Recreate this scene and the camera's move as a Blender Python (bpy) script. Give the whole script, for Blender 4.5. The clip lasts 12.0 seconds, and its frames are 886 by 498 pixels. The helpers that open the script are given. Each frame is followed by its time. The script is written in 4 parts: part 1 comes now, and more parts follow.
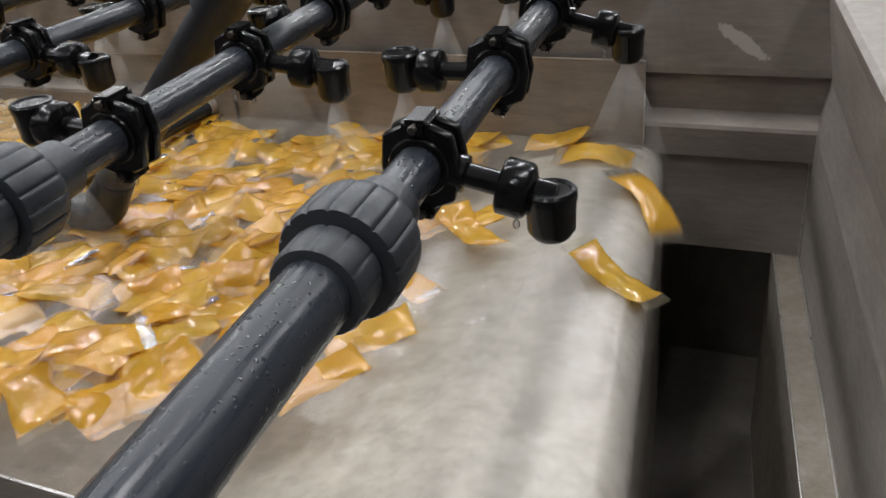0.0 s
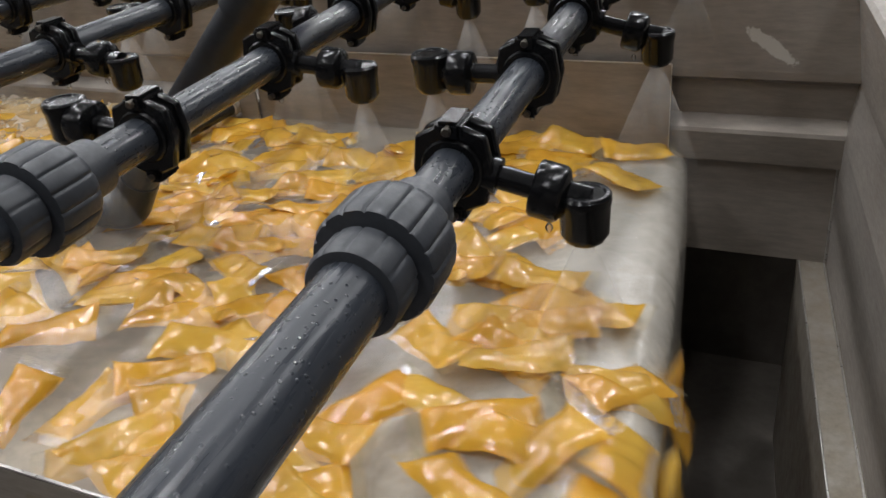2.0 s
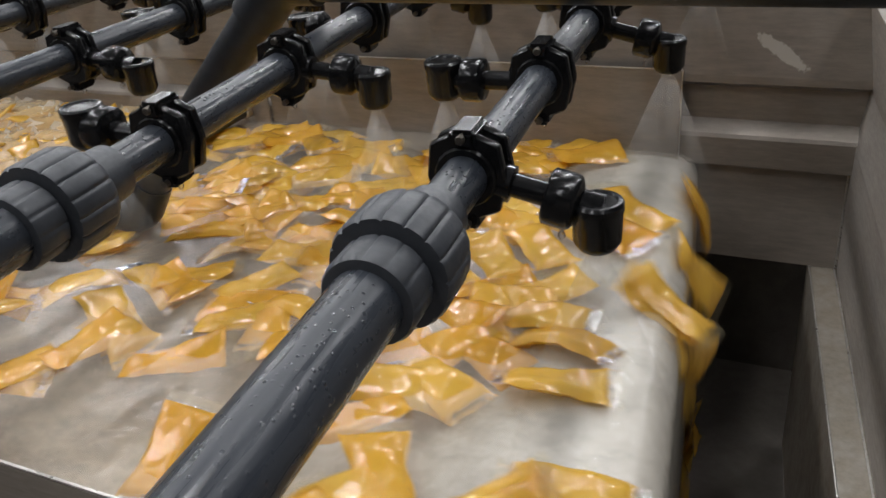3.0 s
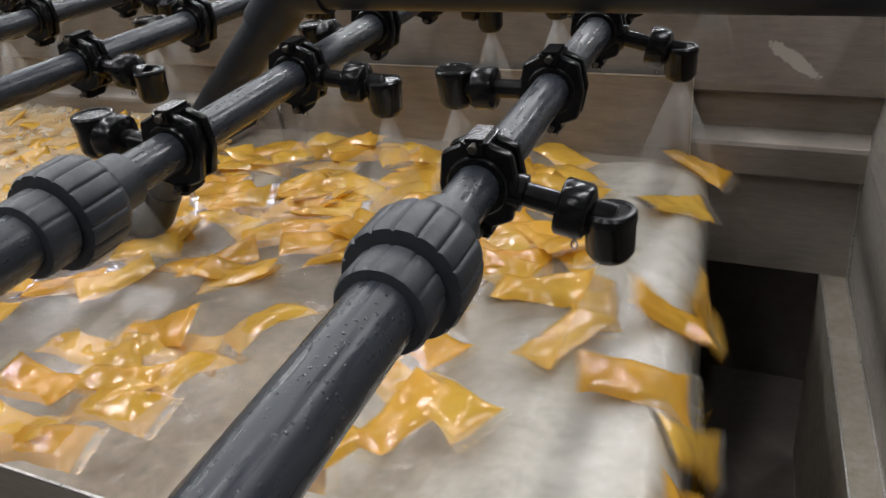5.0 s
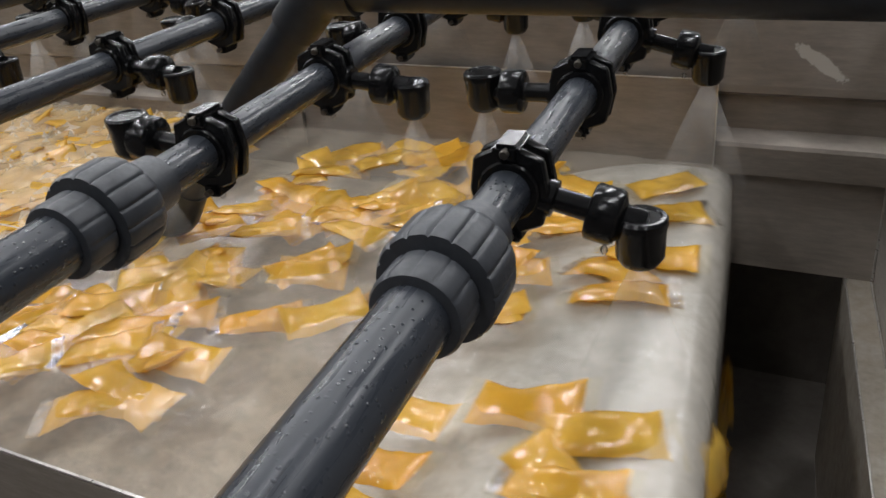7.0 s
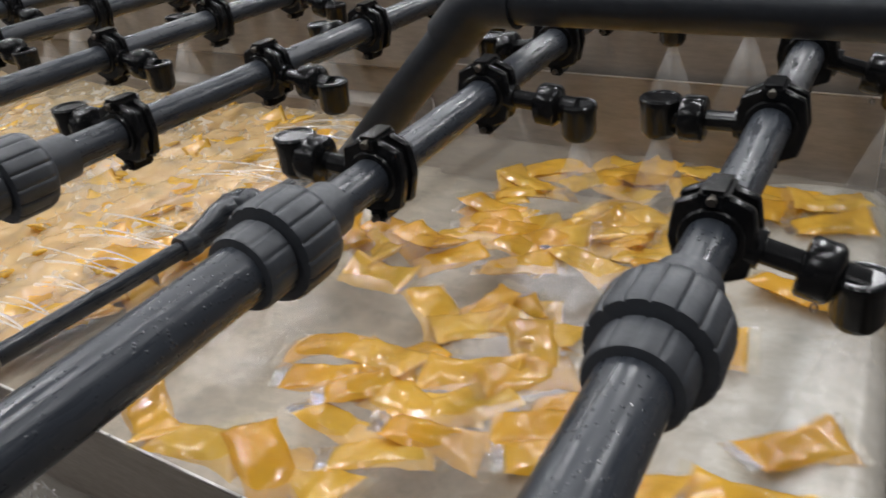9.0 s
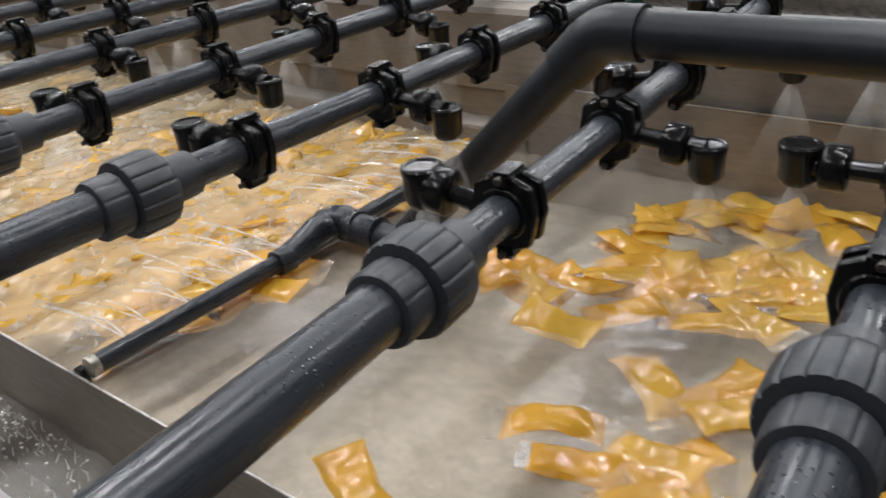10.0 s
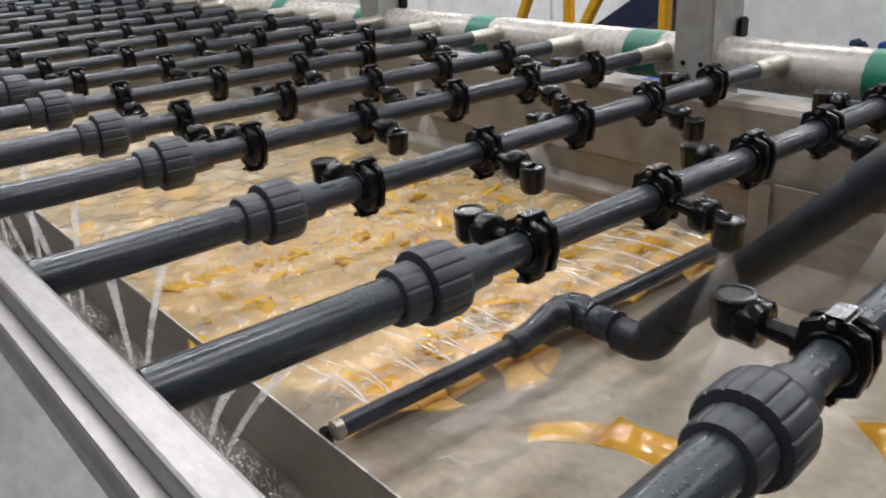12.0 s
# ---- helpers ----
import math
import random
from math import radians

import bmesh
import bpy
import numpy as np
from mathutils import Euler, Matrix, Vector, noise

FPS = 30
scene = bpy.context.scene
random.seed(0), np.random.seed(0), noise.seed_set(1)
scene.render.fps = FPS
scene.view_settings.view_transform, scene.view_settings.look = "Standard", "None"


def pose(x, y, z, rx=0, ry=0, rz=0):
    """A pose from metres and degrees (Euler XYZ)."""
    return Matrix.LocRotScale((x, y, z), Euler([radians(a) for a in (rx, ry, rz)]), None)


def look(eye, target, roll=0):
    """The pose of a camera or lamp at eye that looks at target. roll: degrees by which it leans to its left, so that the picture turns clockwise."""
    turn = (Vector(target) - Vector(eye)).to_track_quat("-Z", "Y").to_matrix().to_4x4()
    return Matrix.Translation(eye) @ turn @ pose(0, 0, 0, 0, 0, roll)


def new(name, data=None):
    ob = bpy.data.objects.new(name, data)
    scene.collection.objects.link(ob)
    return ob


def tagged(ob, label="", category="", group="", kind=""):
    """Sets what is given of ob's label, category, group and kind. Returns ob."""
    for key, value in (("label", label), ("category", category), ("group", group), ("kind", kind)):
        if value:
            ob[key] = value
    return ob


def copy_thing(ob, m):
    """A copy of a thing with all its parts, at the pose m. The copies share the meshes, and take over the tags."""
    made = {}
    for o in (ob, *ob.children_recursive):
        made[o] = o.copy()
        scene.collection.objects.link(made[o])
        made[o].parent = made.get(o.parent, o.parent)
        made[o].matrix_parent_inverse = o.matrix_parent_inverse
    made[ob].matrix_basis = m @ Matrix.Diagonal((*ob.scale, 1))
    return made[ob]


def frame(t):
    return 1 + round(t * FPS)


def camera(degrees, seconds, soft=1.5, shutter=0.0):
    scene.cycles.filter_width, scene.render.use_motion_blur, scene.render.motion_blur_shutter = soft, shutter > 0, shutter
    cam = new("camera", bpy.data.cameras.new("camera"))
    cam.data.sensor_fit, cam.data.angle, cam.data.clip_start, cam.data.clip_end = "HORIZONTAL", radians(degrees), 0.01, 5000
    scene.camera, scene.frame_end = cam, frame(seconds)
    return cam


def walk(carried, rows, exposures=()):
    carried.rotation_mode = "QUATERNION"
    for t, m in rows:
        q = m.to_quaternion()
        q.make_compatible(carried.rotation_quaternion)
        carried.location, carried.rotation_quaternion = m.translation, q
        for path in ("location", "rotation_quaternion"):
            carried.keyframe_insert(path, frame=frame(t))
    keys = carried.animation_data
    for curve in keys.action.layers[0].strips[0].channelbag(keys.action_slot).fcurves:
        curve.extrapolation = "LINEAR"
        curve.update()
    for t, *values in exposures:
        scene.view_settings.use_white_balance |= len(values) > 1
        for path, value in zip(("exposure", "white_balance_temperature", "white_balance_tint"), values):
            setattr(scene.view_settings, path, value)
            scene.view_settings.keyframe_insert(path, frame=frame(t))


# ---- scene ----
cam = camera(55.6, 12.0, 1.5, 0.5)
PATH = [
    (0, (0.241, -0.504, 1.435), (-0.502, 1.086, 0.476), -5.6),
    (0.5, (0.243, -0.504, 1.435), (-0.502, 1.086, 0.477), -5.7),
    (1, (0.241, -0.504, 1.435), (-0.51, 1.084, 0.479), -5.7),
    (1.5, (0.233, -0.505, 1.434), (-0.532, 1.078, 0.481), -5.6),
    (2, (0.228, -0.505, 1.434), (-0.548, 1.074, 0.483), -5.5),
    (2.5, (0.226, -0.505, 1.437), (-0.556, 1.071, 0.487), -5.3),
    (3, (0.226, -0.509, 1.44), (-0.568, 1.065, 0.494), -5.5),
    (5, (0.222, -0.507, 1.441), (-0.59, 1.065, 0.51), -5.6),
    (5.5, (0.219, -0.511, 1.442), (-0.597, 1.061, 0.512), -5.6),
    (6, (0.218, -0.513, 1.441), (-0.604, 1.056, 0.513), -5.5),
    (6.5, (0.217, -0.515, 1.443), (-0.612, 1.05, 0.515), -5.4),
    (8.5, (0.168, -0.503, 1.467), (-0.802, 0.967, 0.518), -6.8),
    (9, (0.135, -0.503, 1.472), (-0.897, 0.932, 0.536), -6.4),
    (9.5, (0.104, -0.513, 1.485), (-0.982, 0.893, 0.565), -6.0),
    (10, (0.075, -0.516, 1.49), (-1.072, 0.853, 0.589), -5.2),
    (10.5, (0.037, -0.53, 1.499), (-1.178, 0.795, 0.623), -4.7),
    (11, (0.0, -0.546, 1.514), (-1.314, 0.712, 0.682), -3.9),
    (11.5, (-0.026, -0.557, 1.523), (-1.413, 0.64, 0.721), -3.5),
    (12, (-0.032, -0.577, 1.538), (-1.481, 0.575, 0.783), -3.4),
]
walk(cam, [(t, look(eye, target, roll)) for t, eye, target, roll in PATH])

# ---- light, air and hall ----
world = bpy.data.worlds.new("hall_air")
scene.world = world
world.use_nodes = True
world.node_tree.nodes["Background"].inputs[0].default_value = (0.75, 0.8, 0.9, 1)
world.node_tree.nodes["Background"].inputs[1].default_value = 0.05
scene.view_settings.exposure = 0.0


def ceiling_lamp(x, y, z, size_x, size_y, power, colour=(0.958, 0.972, 1.0)):
    data = bpy.data.lights.new("tube_light", "AREA")
    data.shape, data.size, data.size_y, data.energy, data.color = "RECTANGLE", size_x, size_y, power, colour
    ob = new("tube_light", data)
    ob.matrix_world = pose(x, y, z)
    return ob


LAMP_X = (-8.0, -5.5, -3.0, -0.5, 2.0)
LAMP_Y = (-3.0, 0.6, 4.0, 5.9, 7.8, 9.7)
for lx in LAMP_X:
    for ly in LAMP_Y:
        ceiling_lamp(lx, ly, 4.55, 0.16, 1.7 if ly > 3 else 2.3, (86 if lx in (-5.5, -3.0) else 56) if ly == 0.6 else (33 if ly < 0 else 45))


# ---- materials ----
def material(name):
    m = bpy.data.materials.new(name)
    m.use_nodes = True
    return m, m.node_tree.nodes, m.node_tree.links, m.node_tree.nodes["Principled BSDF"]


def noise_node(nodes, links, scale, detail=4.0, rough=0.55, stretch=(1, 1, 1), coords="Object"):
    tc = nodes.new("ShaderNodeTexCoord")
    mp = nodes.new("ShaderNodeMapping")
    mp.inputs["Scale"].default_value = stretch
    n = nodes.new("ShaderNodeTexNoise")
    n.inputs["Scale"].default_value, n.inputs["Detail"].default_value, n.inputs["Roughness"].default_value = scale, detail, rough
    links.new(tc.outputs[coords], mp.inputs["Vector"])
    links.new(mp.outputs["Vector"], n.inputs["Vector"])
    return n


def ramp_node(nodes, links, source, stops):
    r = nodes.new("ShaderNodeValToRGB")
    while len(r.color_ramp.elements) < len(stops):
        r.color_ramp.elements.new(0.5)
    for e, (p, c) in zip(r.color_ramp.elements, stops):
        e.position, e.color = p, (c, c, c, 1) if isinstance(c, (int, float)) else (*c, 1)
    links.new(source, r.inputs["Fac"])
    return r


def bump_node(nodes, links, source, strength, distance, normal=None):
    b = nodes.new("ShaderNodeBump")
    b.inputs["Strength"].default_value, b.inputs["Distance"].default_value = strength, distance
    links.new(source, b.inputs["Height"])
    if normal:
        links.new(normal, b.inputs["Normal"])
    return b


def surface(name, dark, light, scale, rough=(0.3, 0.5), metal=0.0, bump=0.2, depth=0.001, fine=120.0, stretch=(1, 1, 1), coat=0.0, spec=0.5):
    """A worn surface: two colours mixed by large noise, roughness and relief by fine noise."""
    m, nodes, links, b = material(name)
    big = noise_node(nodes, links, scale, 5, 0.6)
    fine_n = noise_node(nodes, links, fine, 3, 0.6, stretch)
    col = ramp_node(nodes, links, big.outputs["Fac"], [(0.3, dark), (0.7, light)])
    mid = noise_node(nodes, links, scale * 6.0, 6, 0.7, stretch)
    grime = ramp_node(nodes, links, mid.outputs["Fac"], [(0.32, 0.80), (0.66, 1.06)])
    mix = nodes.new("ShaderNodeMix")
    mix.data_type, mix.blend_type = "RGBA", "MULTIPLY"
    mix.inputs["Factor"].default_value = 1.0
    links.new(col.outputs["Color"], mix.inputs["A"])
    links.new(grime.outputs["Color"], mix.inputs["B"])
    links.new(mix.outputs["Result"], b.inputs["Base Color"])
    rr = ramp_node(nodes, links, fine_n.outputs["Fac"], [(0.3, rough[0]), (0.7, rough[1])])
    links.new(rr.outputs["Color"], b.inputs["Roughness"])
    links.new(bump_node(nodes, links, fine_n.outputs["Fac"], bump, depth).outputs["Normal"], b.inputs["Normal"])
    b.inputs["Metallic"].default_value = metal
    b.inputs["Coat Weight"].default_value, b.inputs["Coat Roughness"].default_value = coat, 0.08
    b.inputs["Specular IOR Level"].default_value = spec
    return m


STEEL = surface("brushed_steel", (0.208, 0.177, 0.149), (0.300, 0.263, 0.227), 3.0, (0.36, 0.54), 0.38, 0.15, 0.0006, 60, (1, 1, 6))
STEEL_BRIGHT = surface("wet_bright_steel", (0.27, 0.25, 0.245), (0.36, 0.34, 0.335), 6.0, (0.30, 0.40), 0.6, 0.06, 0.0004, 14, (1, 3, 1))


def weir_steel():
    """Wet steel with deep water's tan tint and the lip's bright sheen painted in."""
    m, nodes, links, b = material("weir_steel")
    tc = nodes.new("ShaderNodeTexCoord")
    sep = nodes.new("ShaderNodeSeparateXYZ")
    links.new(tc.outputs["Object"], sep.inputs["Vector"])
    n = noise_node(nodes, links, 5.0, 5, 0.6)
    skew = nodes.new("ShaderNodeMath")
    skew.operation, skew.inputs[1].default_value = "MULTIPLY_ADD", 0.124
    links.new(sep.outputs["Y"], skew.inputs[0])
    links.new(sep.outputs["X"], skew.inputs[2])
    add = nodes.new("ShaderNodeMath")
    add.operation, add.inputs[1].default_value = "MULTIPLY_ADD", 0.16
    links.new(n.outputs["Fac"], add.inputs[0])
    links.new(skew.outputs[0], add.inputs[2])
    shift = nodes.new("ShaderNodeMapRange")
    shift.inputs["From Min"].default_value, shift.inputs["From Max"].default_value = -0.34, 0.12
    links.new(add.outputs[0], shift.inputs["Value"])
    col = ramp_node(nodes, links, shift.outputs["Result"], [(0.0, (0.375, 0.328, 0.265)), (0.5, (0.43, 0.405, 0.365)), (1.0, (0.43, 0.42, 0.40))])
    mott = noise_node(nodes, links, 30.0, 7, 0.74, (0.9, 1.1, 1))
    mix = nodes.new("ShaderNodeMix")
    mix.data_type, mix.blend_type = "RGBA", "MULTIPLY"
    mix.inputs["Factor"].default_value = 1.0
    sh = ramp_node(nodes, links, mott.outputs["Fac"], [(0.34, (0.70, 0.70, 0.705)), (0.64, (1.08, 1.08, 1.08))])
    links.new(col.outputs["Color"], mix.inputs["A"])
    links.new(sh.outputs["Color"], mix.inputs["B"])
    links.new(mix.outputs["Result"], b.inputs["Base Color"])
    b.inputs["Metallic"].default_value, b.inputs["Roughness"].default_value = 0.3, 0.5
    return m


WEIR = weir_steel()


def stained_steel():
    """The brushed steel with a pale ragged scale mark where water has dried."""
    m = STEEL.copy()
    m.name = "stained_steel"
    nodes, links = m.node_tree.nodes, m.node_tree.links
    b = nodes["Principled BSDF"]
    base = b.inputs["Base Color"].links[0].from_socket
    tc = nodes.new("ShaderNodeTexCoord")
    mp = nodes.new("ShaderNodeMapping")
    mp.vector_type = "TEXTURE"
    mp.inputs["Location"].default_value, mp.inputs["Rotation"].default_value, mp.inputs["Scale"].default_value = STAIN
    links.new(tc.outputs["Object"], mp.inputs["Vector"])
    ln = nodes.new("ShaderNodeVectorMath")
    ln.operation = "LENGTH"
    links.new(mp.outputs["Vector"], ln.inputs[0])
    n = noise_node(nodes, links, 75.0, 6, 0.75)
    add = nodes.new("ShaderNodeMath")
    add.operation, add.inputs[1].default_value = "MULTIPLY_ADD", -1.25
    links.new(n.outputs["Fac"], add.inputs[0])
    links.new(ln.outputs["Value"], add.inputs[2])
    mask = ramp_node(nodes, links, add.outputs[0], [(0.0, 0.75), (0.12, 0.0)])
    mix = nodes.new("ShaderNodeMix")
    mix.data_type = "RGBA"
    links.new(mask.outputs["Color"], mix.inputs["Factor"])
    links.new(base, mix.inputs["A"])
    mix.inputs["B"].default_value = (0.52, 0.49, 0.44, 1)
    links.new(mix.outputs["Result"], b.inputs["Base Color"])
    return m


STAIN = ((0.152, 0.835, 1.058), (0, 0.60, 0), (0.062, 0.05, 0.015))
STAINED = stained_steel()
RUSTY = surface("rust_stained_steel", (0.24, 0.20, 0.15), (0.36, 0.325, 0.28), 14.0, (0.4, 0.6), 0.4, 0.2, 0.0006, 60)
# Brushed steel in a lighter tone, making up for light missing on the end wall.
STEEL_END_LIT = surface("brightened_brushed_steel", (0.26, 0.232, 0.205), (0.36, 0.33, 0.298), 3.0, (0.36, 0.54), 0.38, 0.15, 0.0006, 60, (1, 1, 6))
# For weld beads, and for thin strips that paint highlights on sheet edges.
WELD_GLINT = surface("weld_and_edge_glint", (0.5, 0.48, 0.45), (0.62, 0.6, 0.57), 60.0, (0.25, 0.4), 0.8, 0.3, 0.0006, 200)
# Steel darkened for the pit: its shade is put into the base colour.
PIT_SHADED = surface("shaded_pit_steel", (0.09, 0.078, 0.066), (0.15, 0.132, 0.115), 4.0, (0.4, 0.6), 0.5, 0.2, 0.001, 40)
CONCRETE = surface("concrete", (0.22, 0.21, 0.2), (0.34, 0.33, 0.31), 1.5, (0.6, 0.85), 0, 0.3, 0.003, 40)
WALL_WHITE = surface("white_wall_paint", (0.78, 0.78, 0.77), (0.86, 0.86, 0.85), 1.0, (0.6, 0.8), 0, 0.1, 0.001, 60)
# Grey for the unseen hall walls, so reflections in the steel stay dim.
WALL_DIMMING = surface("reflection_dimming_grey", (0.16, 0.16, 0.16), (0.22, 0.22, 0.21), 1.0, (0.6, 0.8), 0, 0.1, 0.001, 60)
CEILING_PAINT = surface("ceiling_paint", (0.20, 0.20, 0.20), (0.26, 0.26, 0.26), 1.0, (0.6, 0.8), 0, 0.1, 0.001, 60)
BLACK = surface("black_nylon", (0.0045, 0.0045, 0.005), (0.008, 0.008, 0.0085), 40.0, (0.13, 0.26), 0, 0.05, 0.0003, 160, spec=0.30)
UNION = surface("grey_pvc_union", (0.027, 0.030, 0.036), (0.046, 0.050, 0.058), 25.0, (0.34, 0.55), 0, 0.25, 0.0006, 260)
CREAM = surface("header_pipe_paint", (0.43, 0.39, 0.35), (0.50, 0.46, 0.42), 5.0, (0.22, 0.34), 0.08, 0.03, 0.0006, 60)
GREEN = surface("green_band_paint", (0.008, 0.13, 0.085), (0.015, 0.19, 0.12), 12.0, (0.3, 0.5), 0, 0.15, 0.0006, 90)
FERRULE = surface("hose_nipple_steel", (0.34, 0.31, 0.26), (0.46, 0.43, 0.37), 30.0, (0.25, 0.4), 0.7, 0.15, 0.0005, 150)
YELLOW = surface("yellow_paint", (0.65, 0.33, 0.01), (0.75, 0.42, 0.02), 6.0, (0.35, 0.5))
BLUE = surface("blue_paint", (0.012, 0.05, 0.26), (0.02, 0.08, 0.36), 6.0, (0.35, 0.5))
NAVY = surface("navy_belt", (0.01, 0.018, 0.06), (0.018, 0.03, 0.09), 6.0, (0.5, 0.7))
LAMP_BODY = surface("lamp_housing", (0.7, 0.7, 0.7), (0.8, 0.8, 0.8), 6.0, (0.4, 0.6))
POST_STEEL = surface("satin_post_steel", (0.36, 0.35, 0.33), (0.44, 0.43, 0.41), 5.0, (0.4, 0.55), 0.3, 0.1, 0.0005, 80)
BOLT = surface("bolt_steel", (0.07, 0.06, 0.05), (0.13, 0.115, 0.10), 60.0, (0.3, 0.5), 0.8, 0.2, 0.0004, 200)


def wet_pvc():
    """Dark grey pipe plastic, streaked with running water and beaded with drops."""
    m, nodes, links, b = material("wet_grey_pvc")
    big = noise_node(nodes, links, 9.0, 5, 0.6, (6, 1, 6))
    col = ramp_node(nodes, links, big.outputs["Fac"], [(0.3, (0.015, 0.0175, 0.023)), (0.72, (0.034, 0.039, 0.048))])
    links.new(col.outputs["Color"], b.inputs["Base Color"])
    streak = noise_node(nodes, links, 14.0, 3, 0.6, (9, 0.8, 9))
    rr = ramp_node(nodes, links, streak.outputs["Fac"], [(0.38, 0.22), (0.62, 0.46)])
    tc = nodes.new("ShaderNodeTexCoord")
    v = nodes.new("ShaderNodeTexVoronoi")
    v.inputs["Scale"].default_value = 190
    links.new(tc.outputs["Object"], v.inputs["Vector"])
    drops = ramp_node(nodes, links, v.outputs["Distance"], [(0.08, 1.0), (0.27, 0.0)])
    patch = noise_node(nodes, links, 16.0, 3, 0.6)
    wet = ramp_node(nodes, links, patch.outputs["Fac"], [(0.36, 0.0), (0.54, 1.0)])
    both = nodes.new("ShaderNodeMath")
    both.operation = "MULTIPLY"
    links.new(drops.outputs["Color"], both.inputs[0])
    links.new(wet.outputs["Color"], both.inputs[1])
    gloss = nodes.new("ShaderNodeMix")
    gloss.inputs["B"].default_value = 0.10
    links.new(both.outputs[0], gloss.inputs["Factor"])
    links.new(rr.outputs["Color"], gloss.inputs["A"])
    links.new(gloss.outputs["Result"], b.inputs["Roughness"])
    rip = bump_node(nodes, links, streak.outputs["Fac"], 0.22, 0.0012)
    links.new(bump_node(nodes, links, both.outputs[0], 0.4, 0.0009, rip.outputs["Normal"]).outputs["Normal"], b.inputs["Normal"])
    return m


PVC = wet_pvc()
PVC_DAMP = surface("damp_grey_pvc", (0.011, 0.0125, 0.016), (0.020, 0.0225, 0.028), 14.0, (0.3, 0.5), 0, 0.15, 0.0006, 110, spec=0.35)


def amber_gel():
    """Amber hot-melt gel under wet film: part of the light goes through it."""
    m, nodes, links, b = material("amber_adhesive")
    oi = nodes.new("ShaderNodeObjectInfo")
    col = ramp_node(nodes, links, oi.outputs["Random"], [(0.0, (0.80, 0.44, 0.035)), (0.5, (0.84, 0.52, 0.060)), (1.0, (0.86, 0.58, 0.10))])
    n = noise_node(nodes, links, 34.0, 4, 0.6)
    mix = nodes.new("ShaderNodeMix")
    mix.data_type, mix.blend_type = "RGBA", "MULTIPLY"
    shade = ramp_node(nodes, links, n.outputs["Fac"], [(0.3, (0.93, 0.88, 0.78)), (0.7, (1.0, 1.0, 1.0))])
    mix.inputs["Factor"].default_value = 1.0
    links.new(col.outputs["Color"], mix.inputs["A"])
    links.new(shade.outputs["Color"], mix.inputs["B"])
    links.new(mix.outputs["Result"], b.inputs["Base Color"])
    b.inputs["Roughness"].default_value = 0.26
    b.inputs["IOR"].default_value = 1.5
    b.inputs["Coat Weight"].default_value, b.inputs["Coat Roughness"].default_value, b.inputs["Coat IOR"].default_value = 1.0, 0.06, 1.75
    wr = noise_node(nodes, links, 30.0, 1.5, 0.5, (1, 2.4, 1))
    bp = bump_node(nodes, links, wr.outputs["Fac"], 0.18, 0.005)
    links.new(bp.outputs["Normal"], b.inputs["Normal"])
    crinkle = noise_node(nodes, links, 75.0, 2, 0.5, (1, 1.9, 1))
    links.new(bump_node(nodes, links, crinkle.outputs["Fac"], 0.6, 0.0024, bp.outputs["Normal"]).outputs["Normal"], b.inputs["Coat Normal"])
    tl = nodes.new("ShaderNodeBsdfTranslucent")
    tp = nodes.new("ShaderNodeBsdfTransparent")
    links.new(mix.outputs["Result"], tl.inputs["Color"])
    tp.inputs["Color"].default_value = (0.97, 0.80, 0.36, 1)
    a, c = nodes.new("ShaderNodeMixShader"), nodes.new("ShaderNodeMixShader")
    a.inputs["Fac"].default_value, c.inputs["Fac"].default_value = 0.26, 0.27
    links.new(b.outputs[0], a.inputs[1])
    links.new(tl.outputs[0], a.inputs[2])
    links.new(a.outputs[0], c.inputs[1])
    links.new(tp.outputs[0], c.inputs[2])
    links.new(c.outputs[0], nodes["Material Output"].inputs["Surface"])
    return m


AMBER = amber_gel()


def clear_mix(name, tint, body, amount, rough, scale=0.0, depth=0.0, ior=1.33, strength=0.5):
    """A clear sheet: what lies behind, dimmed by the tint, a cloudy share, and a mirror share that grows at grazing angles."""
    m, nodes, links, b = material(name)
    nodes.remove(b)
    tr = nodes.new("ShaderNodeBsdfTransparent")
    tr.inputs["Color"].default_value = (*tint, 1)
    di = nodes.new("ShaderNodeBsdfDiffuse")
    di.inputs["Color"].default_value = (*body, 1)
    gl = nodes.new("ShaderNodeBsdfGlossy")
    gl.inputs["Roughness"].default_value = rough
    gl.inputs["Color"].default_value = (1, 1, 1, 1)
    fr = nodes.new("ShaderNodeFresnel")
    fr.inputs["IOR"].default_value = ior
    a, c = nodes.new("ShaderNodeMixShader"), nodes.new("ShaderNodeMixShader")
    a.inputs["Fac"].default_value = amount
    links.new(tr.outputs[0], a.inputs[1])
    links.new(di.outputs[0], a.inputs[2])
    links.new(fr.outputs[0], c.inputs["Fac"])
    links.new(a.outputs[0], c.inputs[1])
    links.new(gl.outputs[0], c.inputs[2])
    if scale:
        n = noise_node(nodes, links, scale, 4, 0.55, (1, 1.6, 1), "Object")
        bp = bump_node(nodes, links, n.outputs["Fac"], strength, depth)
        for node in (di, gl, fr):
            links.new(bp.outputs["Normal"], node.inputs["Normal"])
    links.new(c.outputs[0], nodes["Material Output"].inputs["Surface"])
    return m, nodes, links, a


